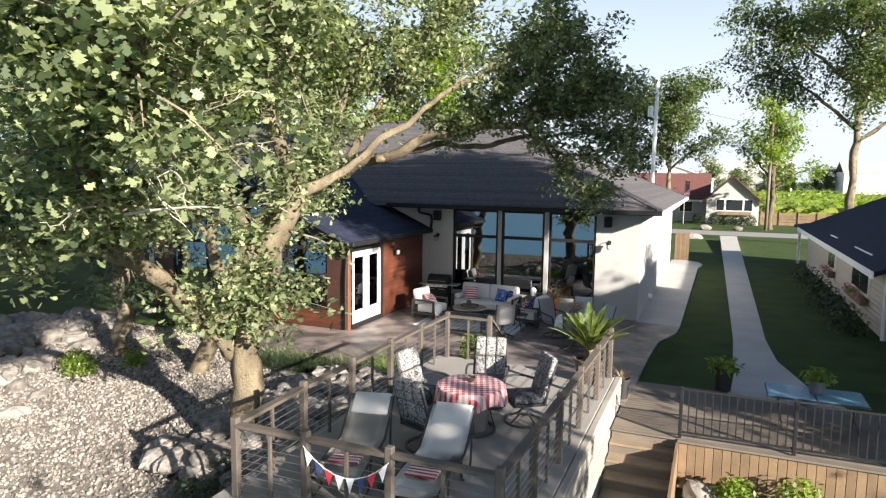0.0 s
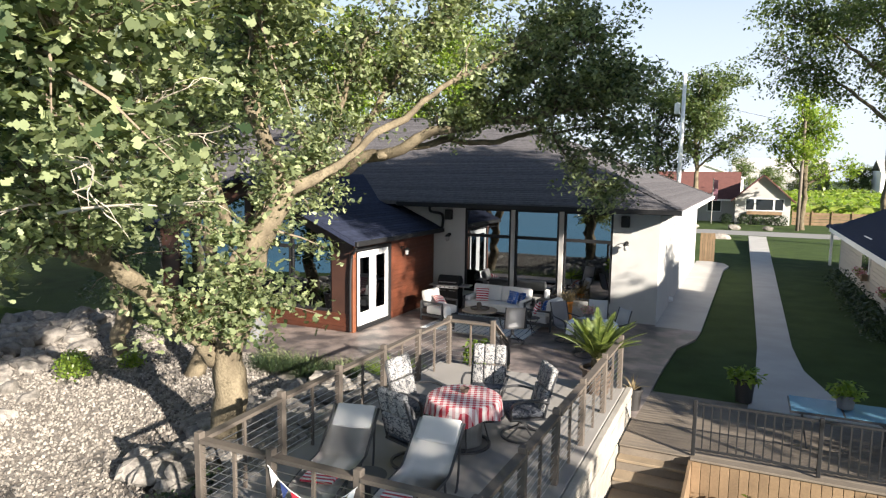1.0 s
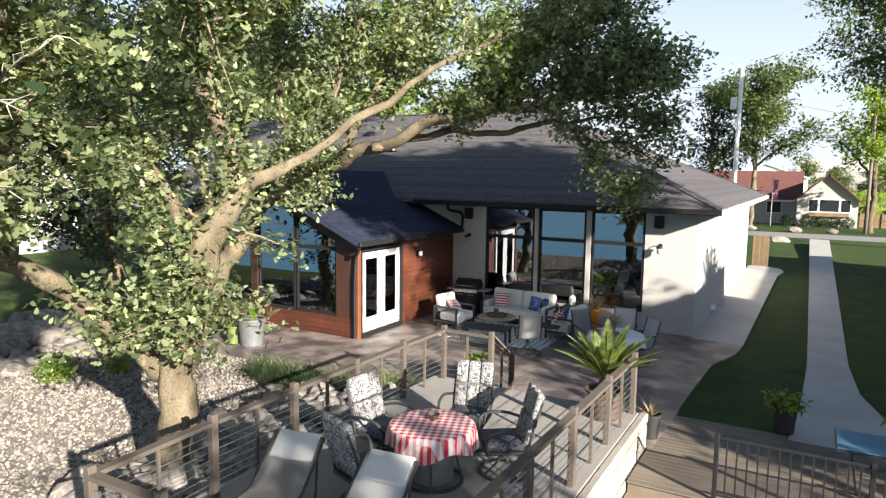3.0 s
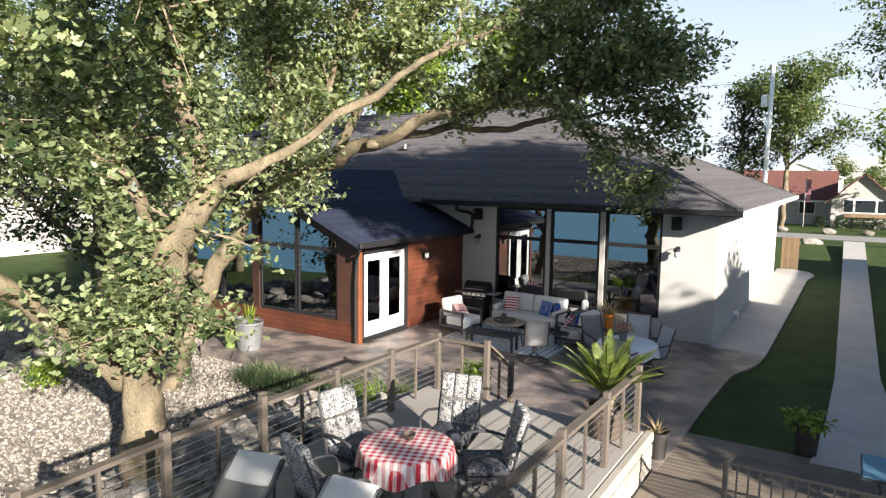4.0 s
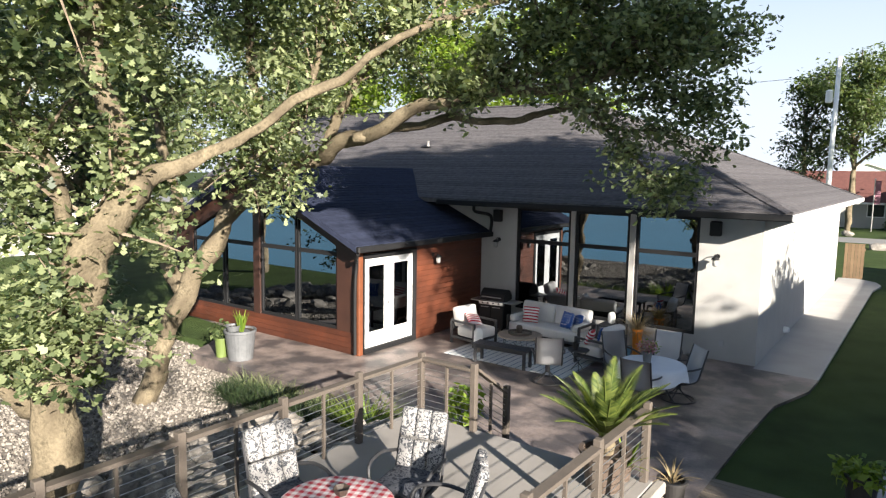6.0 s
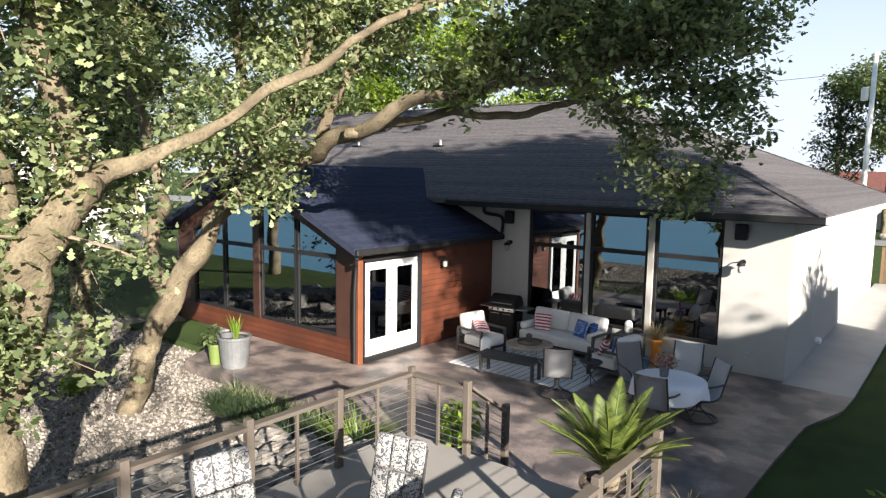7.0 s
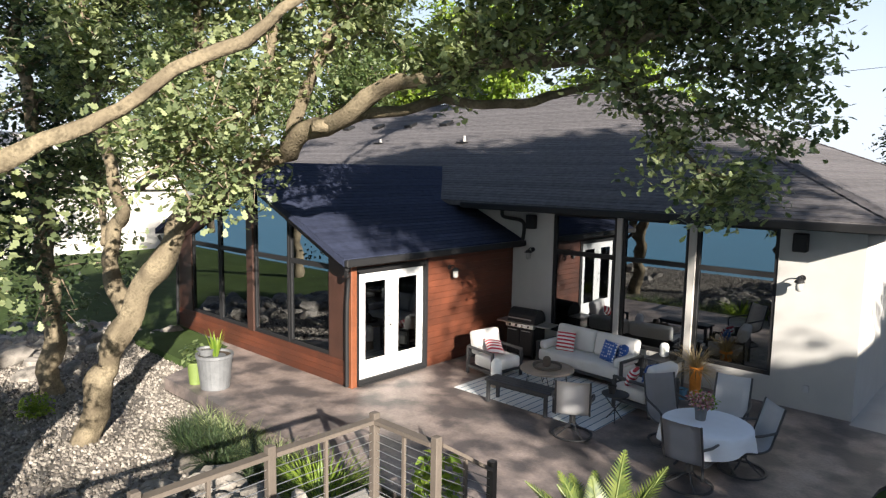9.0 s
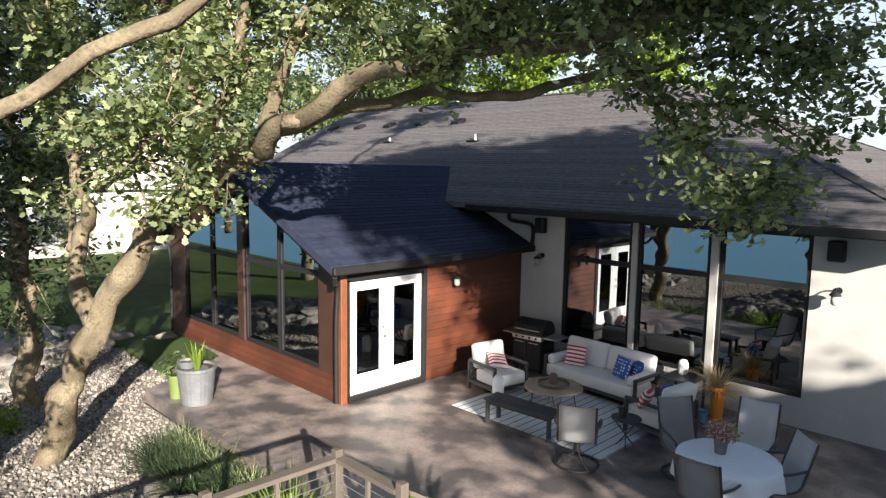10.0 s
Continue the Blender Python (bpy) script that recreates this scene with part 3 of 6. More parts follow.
for i in range(270):
    u, v = rr.random(), rr.random()
    x = 4.02 - 2.7 * u - (0.35 if rr.random() < 0.3 else 0) * rr.random()
    y = -8.6 - 5.4 * v
    z = -0.06 + 0.42 * (1 - u) * rr.random()
    o = part("stone", bmesh.new(), M["rock"], bank)
    o.data = rocks[rr.randrange(7)]
    s = rr.uniform(0.12, 0.25)
    o.matrix_basis = Matrix.LocRotScale((x, y, z), Euler((rr.uniform(-0.5, 0.5), rr.uniform(-0.5, 0.5), rr.uniform(0, 6.3))), (s * 1.15, s, s))
edge = thing("rock_border", "border of rounded fieldstones along the lawn", "rocks", kind="structure")
for i in range(250):
    t_ = rr.random()
    c = np.array((-8.9, -6.2)) * (1 - t_) ** 2 + 2 * t_ * (1 - t_) * np.array((-8.0, -10.0)) + t_**2 * np.array((-4.0, -15.0))
    w = rr.gauss(0, 0.75)
    o = part("stone", bmesh.new(), M["rock"], edge)
    o.data = rocks[rr.randrange(7)]
    s = rr.uniform(0.15, 0.33)
    o.matrix_basis = Matrix.LocRotScale((c[0] + w, c[1] + w * 0.7, -0.22 + 0.25 * math.exp(-w * w * 3) * rr.random()), Euler((rr.uniform(-0.5, 0.5), rr.uniform(-0.5, 0.5), rr.uniform(0, 6.3))), (s * 1.1, s, s))

# ---- trees ----
LOBES = [(0.0, 0.0), (0.18, 0.16), (0.30, 0.10), (0.48, 0.34), (0.60, 0.18), (0.80, 0.36), (1.0, 0.14), (1.08, 0.0)]
OAK = np.array([(x, y, 0.10 * abs(y)) for x, y in LOBES] + [(x, -y, 0.10 * abs(y)) for x, y in LOBES[-2:0:-1]])
OVAL = np.array([(0, 0, 0), (0.4, 0.28, 0.05), (1, 0, -0.08), (0.4, -0.28, 0.05)])


def leaves_mesh(name, places, ups, size, shape, material, rng, droop=0.3):
    """One leaf at each place, turned at random round a mostly level face."""
    n = len(places)
    yaw = rng.uniform(0, 2 * np.pi, n)
    pitch = rng.normal(-droop, 0.5, n)
    roll = rng.normal(0, 0.6, n)
    cy, sy, cp, sp, cr, sr_ = np.cos(yaw), np.sin(yaw), np.cos(pitch), np.sin(pitch), np.cos(roll), np.sin(roll)
    ax = np.stack([cy * cp, sy * cp, sp], -1)
    side = np.stack([-sy, cy, 0 * cy], -1)
    nor = np.cross(ax, side)
    ay, az = side * cr[:, None] + nor * sr_[:, None], nor * cr[:, None] - side * sr_[:, None]
    s = size * rng.uniform(0.6, 1.25, n)
    k = len(shape)
    V = places[:, None] + s[:, None, None] * (shape[None, :, 0:1] * ax[:, None] + shape[None, :, 1:2] * ay[:, None] + shape[None, :, 2:3] * az[:, None])
    me = bpy.data.meshes.new(name)
    me.vertices.add(n * k)
    me.vertices.foreach_set("co", V.ravel())
    me.loops.add(n * k)
    me.loops.foreach_set("vertex_index", np.arange(n * k))
    me.polygons.add(n)
    me.polygons.foreach_set("loop_start", np.arange(n) * k)
    me.polygons.foreach_set("loop_total", np.full(n, k))
    me.materials.append(material)
    me.update()
    me.validate()
    return me


def sticks_mesh(sticks):
    """Thin three-point twigs, five-sided, as one mesh."""
    ring = np.array([(math.cos(a), math.sin(a)) for a in np.arange(5) * 2 * np.pi / 5])
    V, F = [], []
    for i, (p, mid, end, r0) in enumerate(sticks):
        d = (end - p) / (np.linalg.norm(end - p) + 1e-9)
        u = np.cross(d, (0.3, 0.9, 0.2))
        u /= np.linalg.norm(u) + 1e-9
        w = np.cross(d, u)
        for c, r in ((p, r0), (mid, r0 * 0.6), (end, 0.004)):
            V.extend((c + r * (ring[:, :1] * u + ring[:, 1:] * w)).tolist())
        b = 15 * i
        for k in (0, 5):
            for j in range(5):
                F.append((b + k + j, b + k + (j + 1) % 5, b + k + 5 + (j + 1) % 5, b + k + 5 + j))
    me = bpy.data.meshes.new("twigs")
    me.from_pydata(V, [], F)
    me.materials.append(M["twig"])
    return me


def tree(name, label, limbs, seed, leaf="leaf", size=0.114, per=31, shape=OAK, density=1.0, reach=1.3, tuft=0.17, category="tree", bark="bark", group=""):
    """limbs: (points with radius, share of the limb where leaves begin, twigs a metre, lift of the twigs, and their length where it differs)."""
    th = thing(name, label, category, group=group)
    rng = np.random.default_rng(seed)
    wood, sticks, tufts = bmesh.new(), [], []
    for pts, begin, rate, lift, *spread in limbs:
        path = smooth_path(pts, 9)
        for i, p in enumerate(path[1:-1], 1):
            p[:3] += np.array(noise.noise_vector(Vector(p[:3]) * 1.4)) * (0.09 + 0.55 * p[3]) + np.array(noise.noise_vector(Vector(p[:3]) * 4.3)) * 0.035
            p[3] *= 1 + 0.16 * noise.noise(Vector(p[:3]) * 3.1)
        tube([p[:3] for p in path], [float(p[3]) for p in path], 14, wood, 0.42)
        lens = [0.0]
        for a, b in zip(path, path[1:]):
            lens.append(lens[-1] + float(np.linalg.norm(b[:3] - a[:3])))
        for _ in range(int(lens[-1] * (1 - begin) * rate * density)):
            at = lens[-1] * (begin + (1 - begin) * rng.random() ** 0.8)
            i = min(len(path) - 2, int(np.searchsorted(lens, at)) - 1)
            p = path[i][:3] + (path[i + 1][:3] - path[i][:3]) * rng.random()
            along = path[i + 1][:3] - path[i][:3]
            along = along / (np.linalg.norm(along) + 1e-6)
            d = rng.normal(0, 1, 3)
            d = d / np.linalg.norm(d) + along * 0.5 + np.array((0, 0, lift))
            d /= np.linalg.norm(d)
            L = reach * rng.uniform(0.35, 1.0) * (spread[0] if spread else 1.0)
            mid = p + d * L * 0.5 + rng.normal(0, 0.06, 3)
            end = p + d * L + rng.normal(0, 0.1, 3) + np.array((0, 0, -0.06 * L))
            r0 = min(float(path[i][3]) * 0.5, 0.012 + 0.012 * L)
            sticks.append((p, mid, end, r0))
            for u in np.linspace(0.35, 1.05, max(2, int(L / 0.22))):
                q = p + (mid - p) * 2 * u if u < 0.5 else mid + (end - mid) * (2 * u - 1)
                tufts.append(q + rng.normal(0, tuft * 0.6, 3))
    part("trunk", wood, M[bark], th, smooth=True)
    tw = new("branchwork", sticks_mesh(sticks))
    tw.parent, tw["kind"] = th, "stuff"
    tufts = np.array(tufts)
    places = np.repeat(tufts, per, 0) + rng.normal(0, tuft, (len(tufts) * per, 3)).clip(-1.5 * tuft, 1.5 * tuft) * (1, 1, 0.7)
    me = leaves_mesh("crown", places, None, size, shape, M[leaf], rng)
    ob = new("crown", me)
    ob.parent, ob["kind"] = th, "stuff"
    return th


tree("oak_tree", "spreading bur oak with pale ridged bark over the terrace", [
    ([(2.6, -12.95, -0.9, 0.31), (2.65, -12.9, 0.2, 0.25), (2.68, -12.8, 1.4, 0.235), (2.78, -12.65, 2.4, 0.22), (2.89, -12.55, 3.27, 0.21), (3.04, -12.0, 4.1, 0.20)], 0.6, 5, 0.1),
    ([(3.04, -12.0, 4.1, 0.14), (3.35, -11.2, 4.45, 0.078), (3.87, -10.1, 5.25, 0.06), (4.65, -8.4, 6.4, 0.045), (5.1, -6.1, 7.3, 0.04), (5.7, -4.2, 8.3, 0.03)], 0.45, 7, 0.5),
    ([(3.0, -12.05, 4.0, 0.13), (2.8, -12.3, 5.8, 0.12), (2.7, -12.6, 8.0, 0.09), (2.5, -12.6, 10.5, 0.05)], 0.15, 14, 0.1),
    ([(2.42, -12.8, 1.5, 0.15), (2.3, -13.7, 2.5, 0.125), (2.42, -14.8, 3.3, 0.11), (3.1, -16.0, 4.2, 0.10), (4.4, -16.9, 5.0, 0.06), (5.6, -17.5, 5.5, 0.03)], 0.36, 18, 0.45),
    ([(2.42, -14.8, 3.3, 0.10), (1.4, -16.0, 3.9, 0.07), (0.4, -17.6, 4.7, 0.03)], 0.1, 16, 0.2),
    ([(2.42, -14.8, 3.3, 0.10), (3.4, -15.3, 4.8, 0.08), (4.6, -15.8, 6.2, 0.05), (5.6, -16.1, 7.4, 0.02)], 0.15, 16, 0.1),
    ([(2.8, -12.3, 5.8, 0.09), (3.9, -13.5, 7.0, 0.06), (5.0, -14.4, 8.0, 0.03)], 0.1, 16, 0.1),
    ([(2.9, -12.55, 3.3, 0.10), (1.5, -12.4, 4.5, 0.07), (0.0, -12.4, 6.0, 0.03)], 0.2, 16, 0.1),
    ([(2.75, -12.5, 7.0, 0.08), (3.6, -11.0, 8.2, 0.06), (4.6, -9.5, 9.3, 0.03)], 0.1, 14, 0.1),
    ([(2.6, -12.7, 2.1, 0.05), (2.95, -12.9, 2.5, 0.035), (3.3, -13.0, 2.9, 0.02)], 0.1, 11, 0.2),
    ([(2.78, -12.65, 2.6, 0.05), (2.5, -13.2, 2.55, 0.035), (2.2, -13.7, 2.4, 0.015)], 0.3, 15, 0.15, 0.5),
    ([(2.75, -12.8, 2.3, 0.04), (3.1, -13.1, 2.4, 0.03), (3.35, -13.2, 2.25, 0.012)], 0.3, 13, 0.1, 0.4),
], 21)
tree("oak_tree", "leaning oak with a long low limb reaching over the patio", [
    ([(-1.55, -9.55, -0.6, 0.26), (-1.45, -9.4, 0.2, 0.21), (-1.32, -9.2, 1.0, 0.19), (-0.98, -8.8, 2.13, 0.18), (-0.7, -8.4, 2.95, 0.17), (-0.2, -7.9, 3.78, 0.17), (1.18, -7.3, 4.59, 0.15), (2.86, -7.4, 5.09, 0.12), (4.0, -6.5, 5.6, 0.10), (5.15, -5.6, 5.75, 0.08), (6.3, -4.5, 6.2, 0.05), (7.2, -3.2, 6.6, 0.025)], 0.62, 15, 0.75),
    ([(2.2, -7.6, 4.85, 0.09), (3.2, -6.3, 5.2, 0.07), (4.2, -5.4, 5.22, 0.06), (4.96, -4.8, 5.5, 0.055), (5.3, -4.8, 5.48, 0.045), (5.7, -4.8, 5.1, 0.036), (6.07, -4.8, 4.8, 0.03), (6.48, -4.8, 4.38, 0.02), (6.6, -4.75, 3.9, 0.01)], 0.6, 9, 0.0, 0.4),
    ([(5.3, -4.8, 5.48, 0.04), (6.3, -4.6, 5.6, 0.03), (7.4, -4.4, 5.5, 0.015)], 0.15, 14, 0.25, 0.5),
    ([(5.7, -4.8, 5.1, 0.03), (6.6, -4.6, 5.0, 0.022), (7.3, -4.5, 4.6, 0.012)], 0.25, 10, 0.25, 0.45),
    ([(6.48, -4.8, 4.38, 0.018), (7.0, -4.7, 4.15, 0.013), (7.2, -4.6, 3.95, 0.008)], 0.2, 7, 0.0, 0.3),
    ([(-0.2, -7.9, 3.78, 0.12), (0.2, -7.75, 4.4, 0.11), (0.53, -7.7, 4.9, 0.095), (1.1, -7.7, 5.35, 0.08), (1.46, -7.7, 6.3, 0.06), (1.9, -7.4, 7.6, 0.03)], 0.3, 13, 0.1),
    ([(-0.3, -8.9, 3.98, 0.06), (0.73, -8.9, 4.33, 0.045), (1.7, -8.9, 4.66, 0.025)], 0.3, 14, 0.3),
    ([(-1.05, -8.9, 2.0, 0.15), (-1.45, -8.95, 2.7, 0.13), (-1.5, -8.9, 3.2, 0.12), (-1.1, -8.9, 3.65, 0.10), (-1.3, -9.0, 4.6, 0.09), (-2.2, -9.0, 6.6, 0.06), (-2.4, -8.6, 8.8, 0.03)], 0.42, 14, 0.1),
    ([(0.53, -7.7, 4.9, 0.08), (0.2, -8.1, 5.9, 0.07), (0.3, -8.2, 7.4, 0.06), (0.6, -8.0, 9.5, 0.03)], 0.2, 15, 0.1),
    ([(1.2, -7.3, 4.6, 0.10), (2.2, -7.2, 6.2, 0.08), (3.0, -6.5, 7.8, 0.05), (4.0, -5.8, 9.0, 0.03)], 0.25, 15, 0.1),
    ([(4.0, -6.5, 5.6, 0.07), (5.0, -5.5, 6.8, 0.05), (6.2, -4.3, 7.8, 0.03)], 0.2, 16, 0.2),
    # two unseen high limbs, added to block sky light over roof and patio
    ([(3.0, -6.5, 7.8, 0.07), (3.6, -4.0, 10.2, 0.06), (3.4, -1.0, 11.6, 0.05), (2.6, 2.5, 12.6, 0.03)], 0.35, 8, 0.2),
    ([(0.3, -8.2, 7.4, 0.07), (-0.6, -5.2, 9.8, 0.06), (-1.4, -2.0, 11.4, 0.05), (-2.0, 1.5, 12.4, 0.03)], 0.35, 8, 0.2),
    ([(5.1, -5.7, 5.75, 0.05), (6.1, -5.4, 6.4, 0.03), (7.0, -5.0, 6.9, 0.02)], 0.2, 14, 0.3, 0.7),
    ([(-1.6, -9.0, 3.0, 0.07), (-2.8, -8.6, 3.9, 0.04), (-4.0, -8.4, 5.0, 0.02)], 0.2, 14, 0.2),
], 22)
tree("oak_tree", "slender oak trunk standing in the gravel bed", [
    ([(-4.45, -9.2, -0.6, 0.24), (-4.44, -9.1, 0.2, 0.20), (-4.4, -9.1, 2.2, 0.17), (-4.7, -9.0, 4.5, 0.13), (-4.6, -9.3, 7.0, 0.09), (-4.8, -9.0, 9.5, 0.04)], 0.22, 14, 0.1),
    ([(-4.4, -9.1, 2.2, 0.09), (-5.6, -9.6, 3.2, 0.06), (-6.8, -10.2, 4.2, 0.03)], 0.15, 14, 0.1),
    ([(-4.6, -9.0, 3.6, 0.08), (-4.0, -10.6, 4.8, 0.05), (-3.6, -12.0, 6.0, 0.03)], 0.15, 14, 0.1),
    ([(-4.7, -9.0, 4.5, 0.08), (-6.2, -8.0, 6.0, 0.05), (-7.4, -7.2, 7.5, 0.03)], 0.15, 14, 0.1),
    ([(-4.6, -9.3, 6.0, 0.07), (-3.4, -8.0, 7.4, 0.04), (-2.6, -7.0, 8.6, 0.02)], 0.15, 12, 0.1),
], 23, leaf="leaf_dark", per=22)


def plain_tree(name, label, x, y, z, h, w, seed, leaf="leaf_far", size=0.4, trunk=0.3, low=0.3, density=1.0, per=9, shape=OVAL, tuft=0.5, group=""):
    """A free-standing tree: trunk, rising limbs and a gappy crown."""
    rr = random.Random(seed)
    limbs = [([(x, y, z - 0.3, trunk), (x + 0.1, y, z + h * low, trunk * 0.75), (x + rr.uniform(-0.3, 0.3), y, z + h * 0.6, trunk * 0.5), (x, y, z + h * 0.97, 0.04)], 0.45, 5, 0.1)]
    n = 9
    for i in range(n):
        a = i * 2.4 + rr.uniform(-0.4, 0.4)
        f = low + (0.75 - low) * i / n
        r = w * 0.5 * rr.uniform(0.7, 1.05) * (1.1 - 0.5 * i / n)
        rise = h * rr.uniform(0.12, 0.28)
        c, s = math.cos(a), math.sin(a)
        limbs.append(([(x, y, z + h * f, trunk * 0.45), (x + c * r * 0.5, y + s * r * 0.5, z + h * f + rise * 0.6, trunk * 0.25), (x + c * r, y + s * r, min(z + h * 0.97, z + h * f + rise), 0.03)], 0.3, 5, 0.2))
    return tree(name, label, limbs, seed, leaf, size, per, shape, density, w * 0.16, tuft, group=group)


# distant trees
plain_tree("shade_tree", "tall leafy tree beyond the road", 4.6, 55, -0.6, 17, 12, 31, low=0.35)
plain_tree("shade_tree", "dark slim tree beyond the road", 0.5, 57, -0.6, 15, 6, 32, "leaf_dark", low=0.2)
plain_tree("shade_tree", "young yellow-green tree beside the road", 14.8, 54, -0.6, 14, 7, 33, "leaf_bright", low=0.3)
plain_tree("locust_tree", "tall spreading locust tree with open crown", 18.7, 35, -0.6, 22, 19, 34, low=0.36, trunk=0.32, size=0.33, density=1.2)
for i, (x, y, h, w) in enumerate(((26, 200, 10, 12), (40, 205, 9, 12), (8, 150, 10, 8), (14, 160, 8, 8))):
    plain_tree("field_tree", "rounded green tree at the field edge", x, y, -0.6, h, w, 40 + i, "leaf_far", 0.5, 0.25, 0.15, 0.8, group="field edge trees")
for i, (x, y, h, w, k) in enumerate(((-16, 20, 13, 11, "leaf_bright"), (-25, 14, 14, 12, "leaf_far"), (-10, 24, 13, 10, "leaf_bright"), (-40, 10, 15, 13, "leaf_far"), (-38, -22, 14, 12, "leaf_far"), (-24, 19, 11, 10, "leaf_bright"), (-15, -14, 12, 9, "leaf_dark"))):
    plain_tree("yard_tree", "leafy garden tree behind the house" if y > 0 else "leafy tree on the neighbouring lawn", x, y, -0.4, h + 3, w, 50 + i, k, 0.32, 0.3, 0.15, 2.0, 10, tuft=0.45, group="garden trees")
# trees along the shore, out of view, added to shade roof, walls, patio and terrace
for i, (x, y, h, w, low, thick, label) in enumerate((
    (20, -10.8, 15.5, 9, 0.66, 3.4, "unseen tall high-crowned tree added to shade the roof"),
    (22.5, -11.8, 10.3, 6.5, 0.15, 3.0, "unseen broad leafy tree added to shade patio and terrace"),
    (22, -22.2, 10.0, 8.0, 0.12, 1.25, "unseen broad leafy tree added to shade patio and terrace"),
    (21.5, -4.2, 8.4, 3.4, 0.45, 2.6, "unseen small leafy tree added to shade the side wall"),
)):
    plain_tree("shore_tree", label, x, y, -1.0, h, w, 70 + i, "leaf", 0.36, 0.3, low, thick, 9, tuft=0.45, group="shore trees")
# ---- neighbouring and distant buildings ----
def gabled(name, label, x0, x1, y0, y1, z0, ze, zr, axis, wall, roof, over=0.4):
    """A gabled house; axis: the way of its ridge."""
    th = thing(name, label, "house")
    part("wall", box(x0, x1, y0, y1, z0, ze), wall, th)
    if axis == "y":
        xm = (x0 + x1) / 2
        k = (zr - ze) / (xm - x0)
        for s in (-1, 1):
            xe = x0 - over if s < 0 else x1 + over
            c = [(xm, y0 - over, zr), (xm, y1 + over, zr), (xe, y1 + over, ze - over * k), (xe, y0 - over, ze - over * k)]
            slope("roof", c if s > 0 else c[::-1], 0.15, roof, th)
        for y in (y0, y1 - 0.1):
            own = bmesh.new()
            a = [own.verts.new((px, y, pz)) for px, pz in ((x0, ze), (x1, ze), (xm, zr - 0.14))]
            b = [own.verts.new((px, y + 0.1, pz)) for px, pz in ((x0, ze), (x1, ze), (xm, zr - 0.14))]
            own.faces.new(a)
            own.faces.new(b[::-1])
            for i in range(3):
                own.faces.new((a[i], b[i], b[(i + 1) % 3], a[(i + 1) % 3]))
            part("gable", own, wall, th)
        part("fascia", box(x0 - over - 0.03, x0 - over - 0.003, y0 - over, y1 + over, ze - over * k - 0.2, ze - over * k), M["white"], th)
    else:
        ym = (y0 + y1) / 2
        k = (zr - ze) / (ym - y0)
        for s in (-1, 1):
            ye = y0 - over if s < 0 else y1 + over
            c = [(x0 - over, ym, zr), (x1 + over, ym, zr), (x1 + over, ye, ze - over * k), (x0 - over, ye, ze - over * k)]
            slope("roof", c if s < 0 else c[::-1], 0.15, roof, th)
        part("fascia", box(x0 - over, x1 + over, y0 - over - 0.03, y0 - over - 0.003, ze - over * k - 0.2, ze - over * k), M["white"], th)
    return th


def far_window(th, x0, x1, y, z0, z1, frame=0.08):
    w = part("window", box(x0 - frame, x1 + frame, y - 0.05, y - 0.003, z0 - frame, z1 + frame), M["white"], th)
    part("pane", box(x0, x1, y - 0.07, y - 0.053, z0, z1), M["glass_dark"], w)


M["glass_dark"] = mat("glass_dark", (0.02, 0.024, 0.028), 0.08, 0.05, 2, 10)
nb = gabled("cottage", "neighbouring cottage with tan lap siding and dark roof", 14.3, 21.0, 0.6, 18.5, -0.4, 2.2, 3.7, "y", M["siding"], M["shingle_navy"], 0.5)
for i in range(13):
    part("siding_board", box(14.285, 14.297, 0.6, 18.5, -0.1 + 0.165 * i, 0.055 + 0.165 * i), M["siding"], nb)
for y0, y1, z0, z1 in ((3.0, 5.6, 0.9, 2.1), (9.5, 11.0, 0.9, 2.1)):
    w = part("window", box(14.23, 14.284, y0 - 0.1, y1 + 0.1, z0 - 0.1, z1 + 0.1), M["white"], nb)
    for a, b in ((y0, (y0 + y1) / 2 - 0.05), ((y0 + y1) / 2 + 0.05, y1)):
        part("pane", box(14.215, 14.228, a, b, z0, z1), M["glass_dark"], w)
    part("flower_box", box(14.02, 14.22, y0 - 0.1, y1 + 0.1, z0 - 0.35, z0 - 0.12, 0.01), M["fence_wood"], nb)
part("porch_post", box(14.0, 14.12, 20.3, 20.42, -0.4, 1.9), M["white"], nb)
part("downpipe", box(14.2, 14.28, 0.62, 0.7, -0.3, 2.3), M["white"], nb)
slope("porch_roof", [(13.8, 18.9, 2.0), (18, 18.9, 2.6), (18, 20.9, 2.6), (13.8, 20.9, 2.0)], 0.12, M["shingle_navy"], nb)

gabled("cottage_wing", "higher wing of the tan cottage with dark roof", 14.9, 21.5, -8.0, 0.55, -0.4, 3.05, 5.5, "y", M["siding"], M["shingle_navy"], 0.45)
fh = gabled("farmhouse", "low cream house with red-brown roof across the road", 8.6, 14.1, 60, 70, -0.7, 2.4, 4.9, "y", M["siding_white"], M["roof_red"], 0.5)
for a, b in ((9.7, 10.5), (10.7, 12.4), (12.6, 13.4)):
    far_window(fh, a, b, 60, 1.0, 2.2)
part("flower_box", box(9.8, 13.3, 59.6, 59.9, 0.5, 0.85), M["fence_wood"], fh)
fw = gabled("farmhouse_wing", "low house wing with red-brown shingle roof", -6, 8.55, 63, 71, -0.7, 2.3, 5.2, "x", M["siding_white"], M["roof_red"], 0.4)
far_window(fw, 5.6, 7.0, 63, 0.6, 1.9)
far_window(fw, 1.6, 2.6, 63, 0.2, 2.0)
gabled("barn", "white metal barn roof behind the farmhouse", -2, 9, 90, 105, -0.7, 4.6, 6.6, "y", M["white"], M["white"], 0.3)
